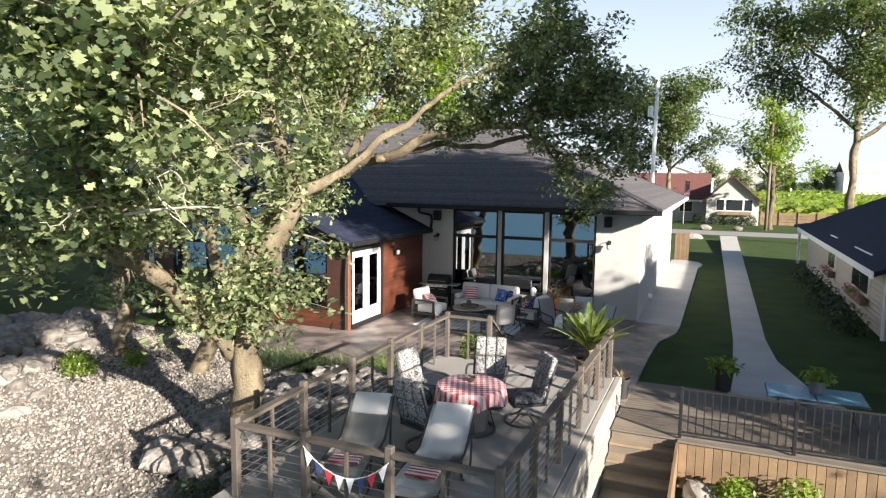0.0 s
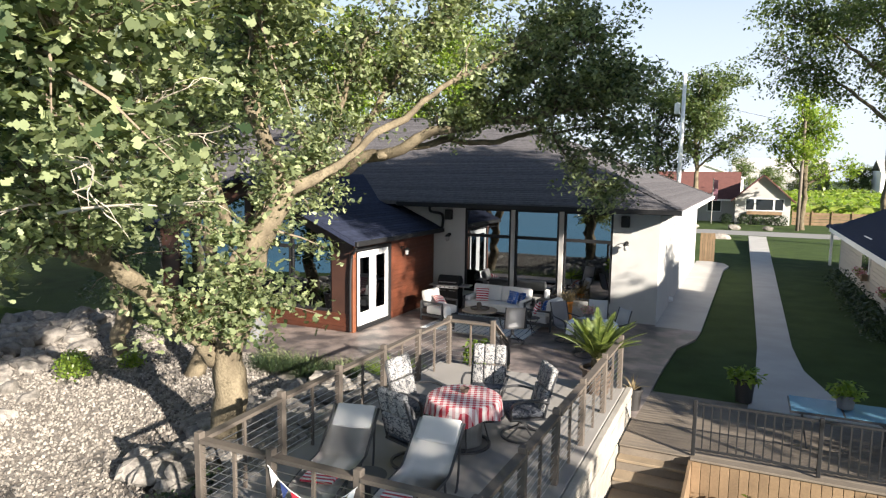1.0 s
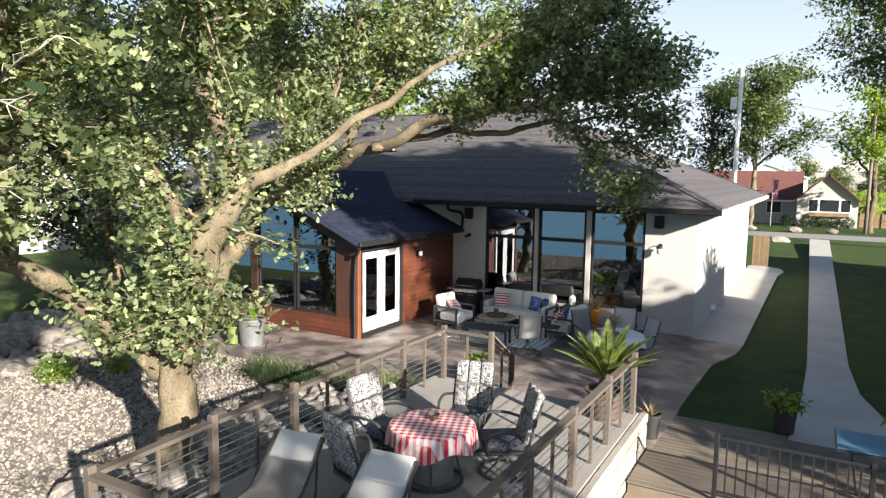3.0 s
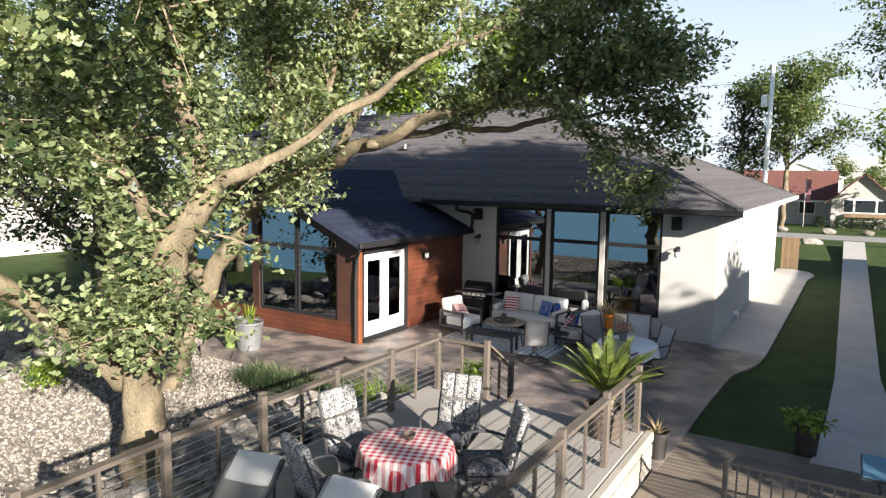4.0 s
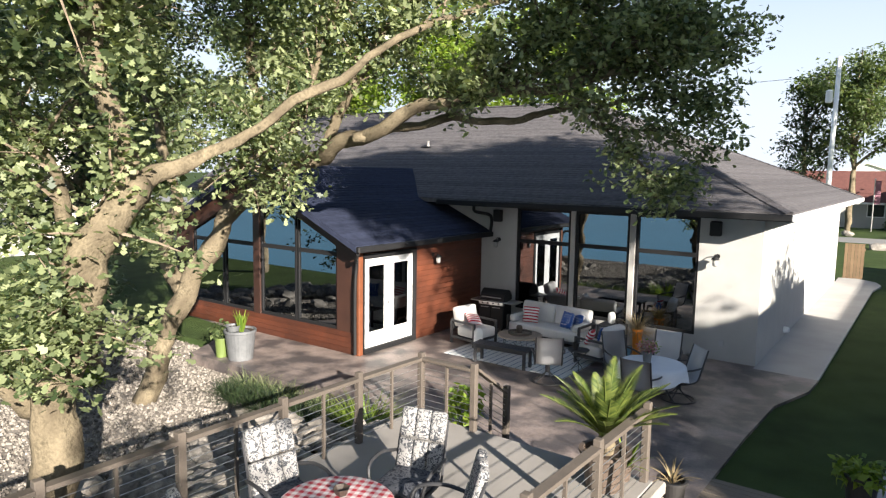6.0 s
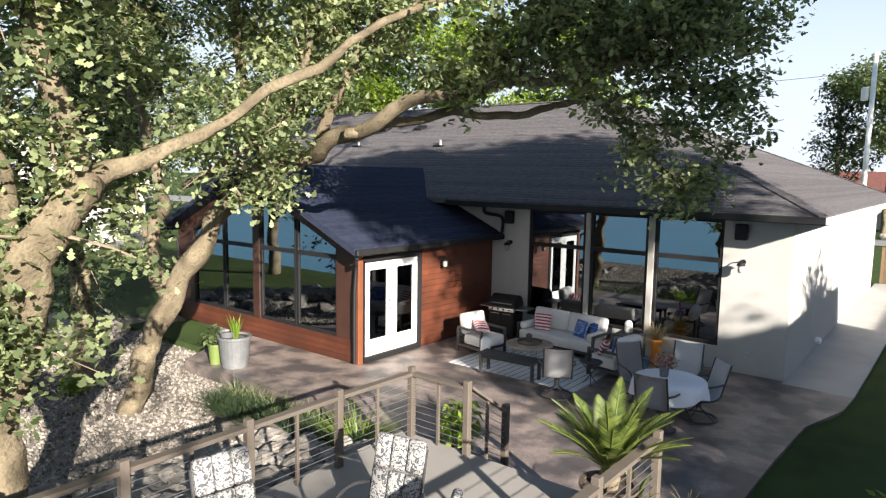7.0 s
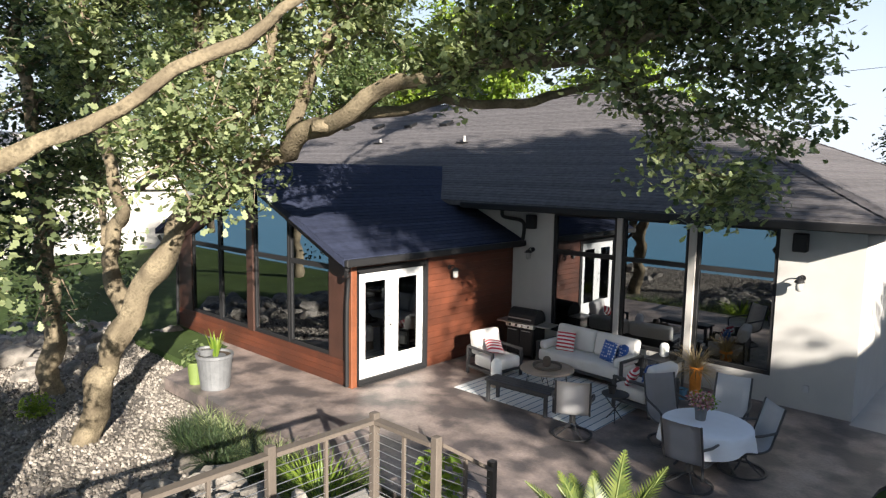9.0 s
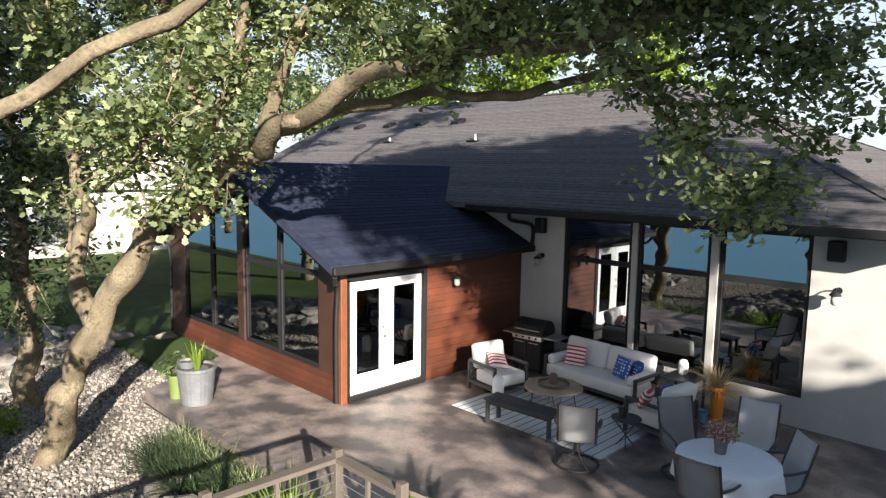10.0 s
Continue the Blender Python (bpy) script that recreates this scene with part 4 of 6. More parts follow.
gabled("barn", "long pale farm shed beyond the cornfield", 42, 70, 190, 205, -0.7, 7, 10, "x", M["white"], M["siding_white"], 0.3)
gabled("barn", "long pale farm shed beyond the cornfield", 5, 32, 210, 225, -0.7, 7, 11, "x", M["siding_white"], M["siding_white"], 0.3)
gh = gabled("garage", "white neighbouring garage with pale roof", -36, -27, -14, 4, -0.6, 3.4, 6.0, "y", M["siding_white"], M["siding"], 0.4)

# cornfield: rows of leaves on a raised sheet
rng = np.random.default_rng(7)
n = 26000
px = np.stack([rng.uniform(-60, 110, n), 78 + 110 * rng.random(n) ** 1.6, rng.uniform(-0.4, 1.7, n)], -1)
me = leaves_mesh("cornfield", px, None, 0.9, OVAL, M["leaf_bright"], rng, 0.1)
tagged(new("cornfield", me), "standing yellow-green corn crop beyond the road", "field", "", "stuff")
slab("crop_ground", [(-80, 79), (140, 79), (140, 260), (-80, 260)], -1.2, 0.9, M["corn"], "dense green corn crop", "field")

# hedge balls by the farmhouse, fence, boulders
for i, x in enumerate((9.6, 10.9, 12.1, 13.3, 7.8)):
    th = thing("clipped_shrub", "dark clipped round shrub at the farmhouse wall", "shrub", group="farmhouse shrubs")
    pts = rng.normal(0, 1, (420, 3))
    pts = pts / np.linalg.norm(pts, axis=1)[:, None] * rng.uniform(0.4, 0.62, 420)[:, None] + (x, 59.3, 0.0)
    o = new("foliage", leaves_mesh("foliage", pts, None, 0.2, OVAL, M["leaf_dark"], rng))
    o.parent = th
th = thing("board_fence", "stained horizontal board fence beside the farmhouse", "fence")
for i in range(4):
    part("board", box(14.4, 24, 62, 62.05, -0.6 + i * 0.36, -0.28 + i * 0.36), M["fence_wood"], th)
for i in range(6):
    part("post", box(14.4 + 1.9 * i, 14.5 + 1.9 * i, 61.9, 61.997, -0.7, 1.0), M["fence_wood"], th)
th = thing("utility_pole", "pale wooden utility pole with transformer can", "utility pole")
part("pole", tube([(3.75, 46, -0.9), (3.78, 46, 6), (3.85, 46, 14.0)], [0.21, 0.19, 0.17], 12), M["white"], th, smooth=True)
part("transformer", lathe([(0.22, 0), (0.26, 0.05), (0.26, 0.95), (0.1, 1.05)], 14, None, Matrix.Translation((3.3, 46, 10.4))), M["white"], th)
part("wire", tube([(3.8, 46, 12.6), (-30, 47, 11.6), (-70, 48, 13)], 0.02, 5), M["black"], th)
th = thing("utility_pole", "slim weathered utility pole beside the road", "utility pole")
part("pole", tube([(14.4, 52.5, -0.9), (14.45, 52.5, 10.0)], [0.17, 0.12], 12), M["wood_deck"], th, smooth=True)
part("wire", tube([(14.45, 52.5, 9.6), (3.8, 46, 11.8)], 0.015, 5), M["black"], th)
th = thing("flagpole", "slim metal flagpole with small striped flag", "flagpole")
part("pole", tube([(6.3, 58, -0.7), (6.3, 58, 4.4)], 0.05, 8), M["steel"], th)
part("flag", box(6.35, 6.8, 57.98, 58.0, 2.0, 4.2), M["flag_cloth"], th)
for x, y, s in ((8.8, 50.5, 0.5), (11.8, 51.2, 0.4), (5.0, 50.6, 0.4), (8.1, 37.5, 0.6)):
    o = tagged(new("boulder", rocks[int(x) % 7]), "pale weathered boulder on the roadside grass", "boulder")
    o.matrix_basis = Matrix.LocRotScale((x, y, -0.55 + s * 0.3), None, (s, s, s))
# ---- cloth and furniture materials ----
def pattern_mat(name, kind, c1, c2, scale, rough=0.9, turn=(0, 0, 0)):
    """Two-colour cloth: stripes along x, checks in x and y, or blotches."""
    m = bpy.data.materials.new(name)
    m.use_nodes = True
    n, l = m.node_tree.nodes, m.node_tree.links
    b = n["Principled BSDF"]
    b.inputs["Roughness"].default_value = rough
    tc = n.new("ShaderNodeTexCoord")
    mp = n.new("ShaderNodeMapping")
    mp.inputs["Rotation"].default_value = turn
    l.new(tc.outputs["Object"], mp.inputs[0])
    mix = n.new("ShaderNodeMix")
    mix.data_type = "RGBA"
    mix.inputs[6].default_value, mix.inputs[7].default_value = (*c1, 1), (*c2, 1)

    def band(axis, lo=0.5):
        sep = n.new("ShaderNodeSeparateXYZ")
        l.new(mp.outputs[0], sep.inputs[0])
        mul = n.new("ShaderNodeMath")
        mul.operation = "MULTIPLY"
        l.new(sep.outputs[axis], mul.inputs[0])
        mul.inputs[1].default_value = scale
        fr = n.new("ShaderNodeMath")
        fr.operation = "FRACT"
        l.new(mul.outputs[0], fr.inputs[0])
        gt = n.new("ShaderNodeMath")
        gt.operation = "GREATER_THAN"
        l.new(fr.outputs[0], gt.inputs[0])
        gt.inputs[1].default_value = lo
        return gt.outputs[0]

    if kind == "stripes":
        l.new(band(0), mix.inputs[0])
    elif kind == "lines":
        l.new(band(0, 0.86), mix.inputs[0])
    elif kind == "checks":
        h = n.new("ShaderNodeMath")
        h.operation = "ADD"
        l.new(band(0), h.inputs[0])
        l.new(band(1), h.inputs[1])
        hh = n.new("ShaderNodeMath")
        hh.operation = "MULTIPLY"
        l.new(h.outputs[0], hh.inputs[0])
        hh.inputs[1].default_value = 0.5
        l.new(hh.outputs[0], mix.inputs[0])
    elif kind == "stars":
        v = n.new("ShaderNodeTexVoronoi")
        v.inputs["Scale"].default_value, v.inputs["Randomness"].default_value = scale, 0.3
        l.new(mp.outputs[0], v.inputs["Vector"])
        lt = n.new("ShaderNodeMath")
        lt.operation = "LESS_THAN"
        lt.inputs[1].default_value = 0.28
        l.new(v.outputs["Distance"], lt.inputs[0])
        l.new(lt.outputs[0], mix.inputs[0])
    else:
        v = n.new("ShaderNodeTexNoise")
        v.inputs["Scale"].default_value, v.inputs["Detail"].default_value, v.inputs["Distortion"].default_value = scale, 2, 2.2
        l.new(mp.outputs[0], v.inputs["Vector"])
        lt = n.new("ShaderNodeMath")
        lt.operation = "GREATER_THAN"
        lt.inputs[1].default_value = 0.47
        l.new(v.outputs[0], lt.inputs[0])
        l.new(lt.outputs[0], mix.inputs[0])
    l.new(mix.outputs[2], b.inputs["Base Color"])
    w = n.new("ShaderNodeTexNoise")
    w.inputs["Scale"].default_value = 9
    bp = n.new("ShaderNodeBump")
    bp.inputs["Strength"].default_value, bp.inputs["Distance"].default_value = 0.35, 0.03
    l.new(w.outputs[0], bp.inputs["Height"])
    l.new(bp.outputs[0], b.inputs["Normal"])
    return m


M.update({
    "cushion": mat("cushion", (0.60, 0.58, 0.56), 0.95, 0.06, 5, 120, 0.2, spec=0.2),
    "frame": mat("frame", (0.035, 0.035, 0.038), 0.5, 0.1, 4, 60),
    "sling": mat("sling", (0.40, 0.395, 0.40), 0.8, 0.08, 4, 200, 0.1),
    "chaise_sling": mat("chaise_sling", (0.52, 0.505, 0.485), 0.85, 0.06, 4, 200, 0.1),
    "floral": pattern_mat("floral", "blotch", (0.055, 0.058, 0.066), (0.28, 0.27, 0.262), 19.0),
    "floral_dark": pattern_mat("floral_dark", "blotch", (0.016, 0.02, 0.032), (0.085, 0.09, 0.105), 13.0),
    "gingham": pattern_mat("gingham", "checks", (0.72, 0.66, 0.64), (0.46, 0.03, 0.05), 11.0),
    "stripe": pattern_mat("stripe", "stripes", (0.68, 0.64, 0.62), (0.40, 0.03, 0.05), 13.0, 0.9, (0, 0, math.pi / 2)),
    "starry": pattern_mat("starry", "stars", (0.03, 0.09, 0.30), (0.65, 0.65, 0.68), 16.0),
    "rug": pattern_mat("rug", "lines", (0.55, 0.56, 0.56), (0.10, 0.16, 0.22), 6.0),
    "tablecloth": mat("tablecloth", (0.66, 0.68, 0.72), 0.9, 0.05, 5, 90, 0.3, spec=0.2),
    "table_wood": mat("table_wood", (0.26, 0.205, 0.16), 0.6, 0.25, 4, 40, 0.15),
    "galvanised": mat("galvanised", (0.15, 0.155, 0.162), 0.5, 0.2, 6, 40, 0.1, metal=0.25),
    "lime": mat("lime", (0.11, 0.15, 0.04), 0.5, 0.1, 5, 40),
    "pot_black": mat("pot_black", (0.025, 0.023, 0.022), 0.5, 0.15, 5, 40),
    "pot_brown": mat("pot_brown", (0.09, 0.065, 0.05), 0.6, 0.2, 5, 40, 0.1),
    "orange_vase": mat("orange_vase", (0.62, 0.22, 0.03), 0.4, 0.2, 6, 40),
    "inox": mat("inox", (0.42, 0.42, 0.42), 0.3, 0.1, 6, 60, metal=0.9),
    "blue_glass": mat("blue_glass", (0.12, 0.26, 0.38), 0.08, 0.04, 2, 10),
    "straw": leaf_mat("straw", (0.16, 0.12, 0.06), (0.34, 0.26, 0.15), 0.2),
    "petal": leaf_mat("petal", (0.30, 0.03, 0.08), (0.62, 0.45, 0.48), 0.2),
    "leaf_palm": leaf_mat("leaf_palm", (0.045, 0.075, 0.016), (0.16, 0.19, 0.045), 0.3),
    "red": mat("red", (0.42, 0.02, 0.04), 0.9, 0.05),
    "navy": mat("navy", (0.03, 0.05, 0.16), 0.9, 0.05),
    "lamp_glass": mat("lamp_glass", (0.30, 0.30, 0.29), 0.15, 0.02),
})


def pad(x0, x1, y0, y1, z0, z1, r=0.05):
    """A soft cushion: a rounded box."""
    own = box(x0, x1, y0, y1, z0, z1, r, None, 3)
    return own


def throw_pillow(m, material, label, s=0.42):
    th = thing("throw_pillow", label, "pillow", m)
    own = bmesh.new()
    bmesh.ops.create_grid(own, x_segments=8, y_segments=8, size=s / 2)
    own2 = own.copy()
    for b, sg in ((own, 1), (own2, -1)):
        for v in b.verts:
            u, w = abs(v.co.x) * 2 / s, abs(v.co.y) * 2 / s
            v.co.z = sg * 0.085 * (max(0, 1 - u**3) * max(0, 1 - w**3)) ** 0.6
            v.co.x *= 1 - 0.06 * (1 - w) * u
    bmesh.ops.reverse_faces(own2, faces=own2.faces[:])
    join(own, own2)
    part("cover", own, material, th, smooth=True)
    return th


def lounge_seat(name, label, m, w, seats):
    """Boxy outdoor seat, facing -y, centred; frame of flat black bars with thick pale cushions."""
    th = thing(name, label, "sofa" if seats > 1 else "armchair", m)
    for sx in (-1, 1):
        x = sx * w / 2
        x0, x1 = (x - 0.06, x) if sx > 0 else (x, x + 0.06)
        part("arm", box(x0, x1, -0.42, 0.40, 0.55, 0.60, 0.006), M["frame"], th)
        for y in (-0.42, 0.36):
            part("leg", box(x0, x1, y, y + 0.055, 0.0, 0.55, 0.005), M["frame"], th)
        part("side_rail", box(x0, x1, -0.365, 0.36, 0.14, 0.20, 0.004), M["frame"], th)
    part("seat_frame", box(-w / 2 + 0.06, w / 2 - 0.06, -0.40, 0.38, 0.14, 0.20, 0.004), M["frame"], th)
    part("back_frame", box(-w / 2 + 0.06, w / 2 - 0.06, 0.36, 0.40, 0.35, 0.62, 0.004), M["frame"], th)
    iw = (w - 0.14) / seats
    part("seat_cushion", pad(-w / 2 + 0.07, w / 2 - 0.07, -0.43, 0.24, 0.20, 0.44, 0.05), M["cushion"], th, smooth=True)
    for i in range(seats):
        a = -w / 2 + 0.07 + i * iw
        c = part("back_cushion", pad(0.004, iw - 0.004, -0.10, 0.12, 0, 0.50, 0.07), M["cushion"], th, smooth=True)
        c.matrix_basis = pose(a, 0.24, 0.42, -12)
    if seats > 1:
        for sx in (-1, 1):
            x = sx * (w / 2 - 0.15)
            part("arm_cushion", pad(x - 0.085, x + 0.085, -0.40, 0.22, 0.44, 0.62, 0.06), M["cushion"], th, smooth=True)
    return th


lounge_seat("sofa", "pale cushioned two-seat patio sofa with black frame", pose(2.8, -0.98, 0, 0, 0, -4), 2.15, 2)
lounge_seat("armchair", "pale cushioned patio armchair with black flat arms", pose(1.35, -2.35, 0, 0, 0, 80), 0.86, 1)
lounge_seat("armchair", "pale cushioned patio armchair beside the small round table", pose(4.6, -2.0, 0.008, 0, 0, -100), 0.86, 1)
throw_pillow(pose(2.25, -1.0, 0.64, 70, 0, 12), M["stripe"], "red and white striped throw pillow with blue band")
throw_pillow(pose(3.3, -1.02, 0.63, 70, 0, -22), M["starry"], "blue throw pillow with white stars")
throw_pillow(pose(3.52, -0.86, 0.61, 72, 0, -40), M["starry"], "blue throw pillow with white stars", 0.36)
throw_pillow(pose(1.38, -2.40, 0.62, 30, 10, 60), M["stripe"], "red and white striped lumbar pillow", 0.40)
throw_pillow(pose(4.6, -1.78, 0.63, 70, 0, -110), M["starry"], "blue throw pillow with white stars", 0.38)
throw_pillow(pose(4.45, -2.25, 0.63, 65, 0, -80), M["stripe"], "red and white striped throw pillow", 0.36)

tagged(link("rug", box(1.35, 4.5, -3.62, -1.25, 0.002, 0.010), M["rug"]), "pale grey outdoor rug with thin dark stripes", "rug")

th = thing("coffee_table", "round weathered wood coffee table on hairpin legs", "table", pose(2.72, -2.4, 0.011))
part("tabletop", lathe([(0.50, 0.39), (0.53, 0.40), (0.53, 0.43), (0.51, 0.44)], 36), M["table_wood"], th)
for i in range(4):
    a = math.pi / 4 + i * math.pi / 2
    c, s = math.cos(a), math.sin(a)
    for d in (-0.09, 0.09):
        part("leg", tube([(c * 0.36 - s * d, s * 0.36 + c * d, 0.39), (c * 0.42, s * 0.42, 0.0)], 0.007, 6), M["frame"], th)
th = thing("tray", "round wicker serving tray with dark jars", "tray", pose(2.72, -2.4, 0.451))
part("base", lathe([(0.26, 0), (0.28, 0.012)], 28), M["table_wood"], th)
part("rim", lathe([(0.265, 0.012), (0.285, 0.012), (0.29, 0.06), (0.27, 0.06), (0.262, 0.02)], 28, None, None, False), M["post_wood"], th)
th = thing("candle_jar", "dark glass candle jar on the tray", "jar", pose(2.68, -2.36, 0.464))
part("jar", lathe([(0.06, 0), (0.075, 0.02), (0.075, 0.15), (0.05, 0.19)], 18), M["pot_brown"], th)
th = thing("bench", "low dark wooden patio bench", "bench", pose(2.95, -3.58, 0.011, 0, 0, 4))
for i in range(4):
    part("slat", box(-0.68, 0.68, -0.2 + i * 0.102, -0.105 + i * 0.102, 0.40, 0.44, 0.004), M["frame"], th)
for x in (-0.64, 0.58):
    for y in (-0.19, 0.13):
        part("leg", box(x, x + 0.06, y, y + 0.06, 0, 0.40, 0.004), M["frame"], th)
part("apron", box(-0.58, 0.58, -0.17, 0.17, 0.34, 0.398), M["frame"], th)


def swivel_sling(label, m, group=""):
    """Sling chair on a swivel rocker ring, facing +y."""
    th = thing("swivel_chair", label, "chair", m, group)
    part("ring", lathe([(0.30, 0.0), (0.335, 0.0), (0.335, 0.025), (0.30, 0.025), (0.30, 0.0)], 24, None, None, False), M["frame"], th)
    for i in range(4):
        a = i * math.pi / 2 + 0.6
        part("spoke", tube([(0.31 * math.cos(a), 0.31 * math.sin(a), 0.015), (0.12 * math.cos(a), 0.12 * math.sin(a), 0.12), (0, 0, 0.24)], 0.013, 6), M["frame"], th)
    part("column", lathe([(0.05, 0.2), (0.05, 0.36)], 12), M["frame"], th)
    for sx in (-1, 1):
        x = sx * 0.27
        part("side_tube", tube(smooth_path([(x, 0.30, 0.40), (x, 0.0, 0.37), (x, -0.22, 0.42), (x, -0.30, 0.62), (x, -0.42, 1.02)], 4), 0.016, 6), M["frame"], th)
        part("arm", tube(smooth_path([(x, -0.33, 0.68), (x + sx * 0.06, -0.1, 0.66), (x + sx * 0.06, 0.2, 0.63), (x + sx * 0.03, 0.27, 0.56), (x, 0.26, 0.39)], 4), 0.018, 6), M["frame"], th)
    own = bmesh.new()
    pr = smooth_path([(0, 0.30, 0.405), (0, 0.0, 0.375), (0, -0.22, 0.425), (0, -0.30, 0.62), (0, -0.42, 1.02)], 4)
    rows_ = [[own.verts.new((x, p[1], p[2] - 0.012 * (1 - (x / 0.255) ** 2))) for x in (-0.255, -0.13, 0, 0.13, 0.255)] for p in pr]
    for a, b in zip(rows_, rows_[1:]):
        for i in range(4):
            own.faces.new((a[i], a[i + 1], b[i + 1], b[i]))
    bmesh.ops.solidify(own, geom=own.faces[:], thickness=0.012)
    part("sling", own, M["sling"], th, smooth=True)
    return th


sc = swivel_sling("grey sling swivel chair with black ring base", pose(4.3, -4.0, 0.011, 0, 0, 30), "sling chairs")
# dining set by the wall
TX, TY = 6.38, -3.75
for ang, r in ((-88, 0.62), (97, 1.22), (44, 0.56), (143, 1.02)):
    a = radians(ang)
    copy_thing(sc, pose(TX + r * math.cos(a), TY + r * math.sin(a), 0.001, 0, 0, ang + 90))
th = thing("dining_table", "round patio table with black pedestal legs", "table", pose(TX, TY, 0.001))
part("tabletop", lathe([(0.58, 0.69), (0.60, 0.70), (0.60, 0.715)], 36), M["frame"], th)
for i in range(4):
    a = i * math.pi / 2 + 0.3
    part("leg", tube([(0.42 * math.cos(a), 0.42 * math.sin(a), 0), (0.2 * math.cos(a), 0.2 * math.sin(a), 0.35), (0.4 * math.cos(a), 0.4 * math.sin(a), 0.69)], 0.02, 8), M["frame"], th)


def cloth(name, label, m, r, drop, material, waves, top):
    th = thing(name, label, "tablecloth", m)
    own = bmesh.new()
    n_ = 64
    rings = []
    for rad, z, wv in ((0.0, top, 0), (r * 0.5, top, 0), (r * 0.96, top, 0), (r * 1.01, top - 0.02, 0.02), (r * 1.03, top - drop * 0.5, 0.6), (r * 1.06, top - drop, 1.0)):
        if rad == 0:
            rings.append([own.verts.new((0, 0, z))])
            continue
        ring = []
        for i in range(n_):
            a = 2 * math.pi * i / n_
            k = 1 + 0.05 * wv * math.sin(waves * a + 0.7 * math.sin(3 * a))
            zz = z - wv * drop * 0.45 * (0.5 + 0.5 * math.cos(4 * a + 0.6)) * (1 if z < top - drop * 0.7 else 0.4)
            ring.append(own.verts.new((rad * k * math.cos(a), rad * k * math.sin(a), zz)))
        rings.append(ring)
    for i in range(n_):
        own.faces.new((rings[0][0], rings[1][i], rings[1][(i + 1) % n_]))
    for a, b in zip(rings[1:], rings[2:]):
        for i in range(n_):
            own.faces.new((a[i], b[i], b[(i + 1) % n_], a[(i + 1) % n_]))
    part("cloth", own, material, th, smooth=True)
    return th


cloth("tablecloth", "white linen tablecloth draped over a round table", pose(TX, TY, 0.001, 0, 0, 35), 0.62, 0.22, M["tablecloth"], 9, 0.722)


def bunch(name, label, m, n, r, h, size, material, seed, category="plant", shape=OVAL, spread=0.5, base=0.0, squash=1.0):
    """A round head of leaves or petals on stems."""
    th = thing(name, label, category, m)
    rg = np.random.default_rng(seed)
    own = bmesh.new()
    for i in range(10):
        a = rg.uniform(0, 6.28)
        tube([(0, 0, base), (0.4 * r * math.cos(a), 0.4 * r * math.sin(a), base + h * 0.6)], 0.006, 5, own)
    part("stems", own, M["leaf_dark"], th)
    p = rg.normal(0, 1, (n, 3))
    p = p / np.linalg.norm(p, axis=1)[:, None] * (rg.random(n) ** 0.4)[:, None] * (r, r, r * squash) + (0, 0, base + h)
    o = new("foliage", leaves_mesh("foliage", p, None, size, shape, M[material], rg))
    o.parent = th
    return th


def blades(name, label, m, n, length, width, material, seed, tilt=(10, 60), curve=0.5, category="plant", base_r=0.05, base=0.0):
    """A clump of arching strap leaves."""
    th = thing(name, label, category, m)
    rg = random.Random(seed)
    own = bmesh.new()
    for i in range(n):
        a = rg.uniform(0, 6.283)
        t0 = radians(rg.uniform(*tilt))
        L = length * rg.uniform(0.6, 1.1)
        c, s = math.cos(a), math.sin(a)
        p = Vector((base_r * c * rg.random(), base_r * s * rg.random(), base))
        prev = None
        for k in range(6):
            u = k / 5
            w = width * (1 - u**2) * (0.5 + 0.5 * min(1, u * 3)) + 0.001
            side = Vector((-s, c, 0)) * w / 2
            cur = (own.verts.new(p - side), own.verts.new(p + side))
            if prev:
                own.faces.new((prev[0], prev[1], cur[1], cur[0]))
            prev = cur
            t0 += curve * rg.uniform(0.1, 0.35)
            p = p + Vector((c * math.sin(t0), s * math.sin(t0), math.cos(t0))) * L / 5
    part("leaves", own, M[material], th)
    return th


def pot(name, label, m, r, h, material, top=1.15, soil=True):
    th = thing(name, label, "plant pot", m)
    part("body", lathe([(r * 0.8, 0), (r, h * 0.9), (r * top, h * 0.92), (r * top, h), (r * 0.95, h), (r * 0.93, h - 0.05)], 26, None, None), M[material], th, smooth=False)
    if soil:
        part("soil", lathe([(0.001, h - 0.06), (r * 0.94, h - 0.045)], 20, None, None, False), M["soil"], th)
    return th


pot("flower_vase", "grey metal pail holding flowers on the table", pose(TX - 0.12, TY + 0.05, 0.724), 0.09, 0.2, "galvanised")
bunch("flowers", "pink and white cut flowers", pose(TX - 0.12, TY + 0.05, 0.88), 260, 0.2, 0.14, 0.06, "petal", 81, "flowers", squash=0.7)
bunch("flowers", "green sprigs among the cut flowers", pose(TX - 0.1, TY + 0.08, 0.88), 120, 0.23, 0.15, 0.06, "leaf_bright", 82, "flowers", squash=0.6)
# vase with dried grass
pot("tall_vase", "tall orange ceramic vase", pose(5.0, -0.72, 0.001), 0.12, 0.62, "orange_vase", 1.1)
blades("dried_grass", "dried tan grasses in the orange vase", pose(5.0, -0.72, 0.56), 300, 0.58, 0.014, "straw", 83, (5, 95), 0.5, "dried flowers")
pot("small_pot", "small teal plant pot by the vase", pose(4.86, -0.98, 0.001), 0.1, 0.2, "blue_glass")
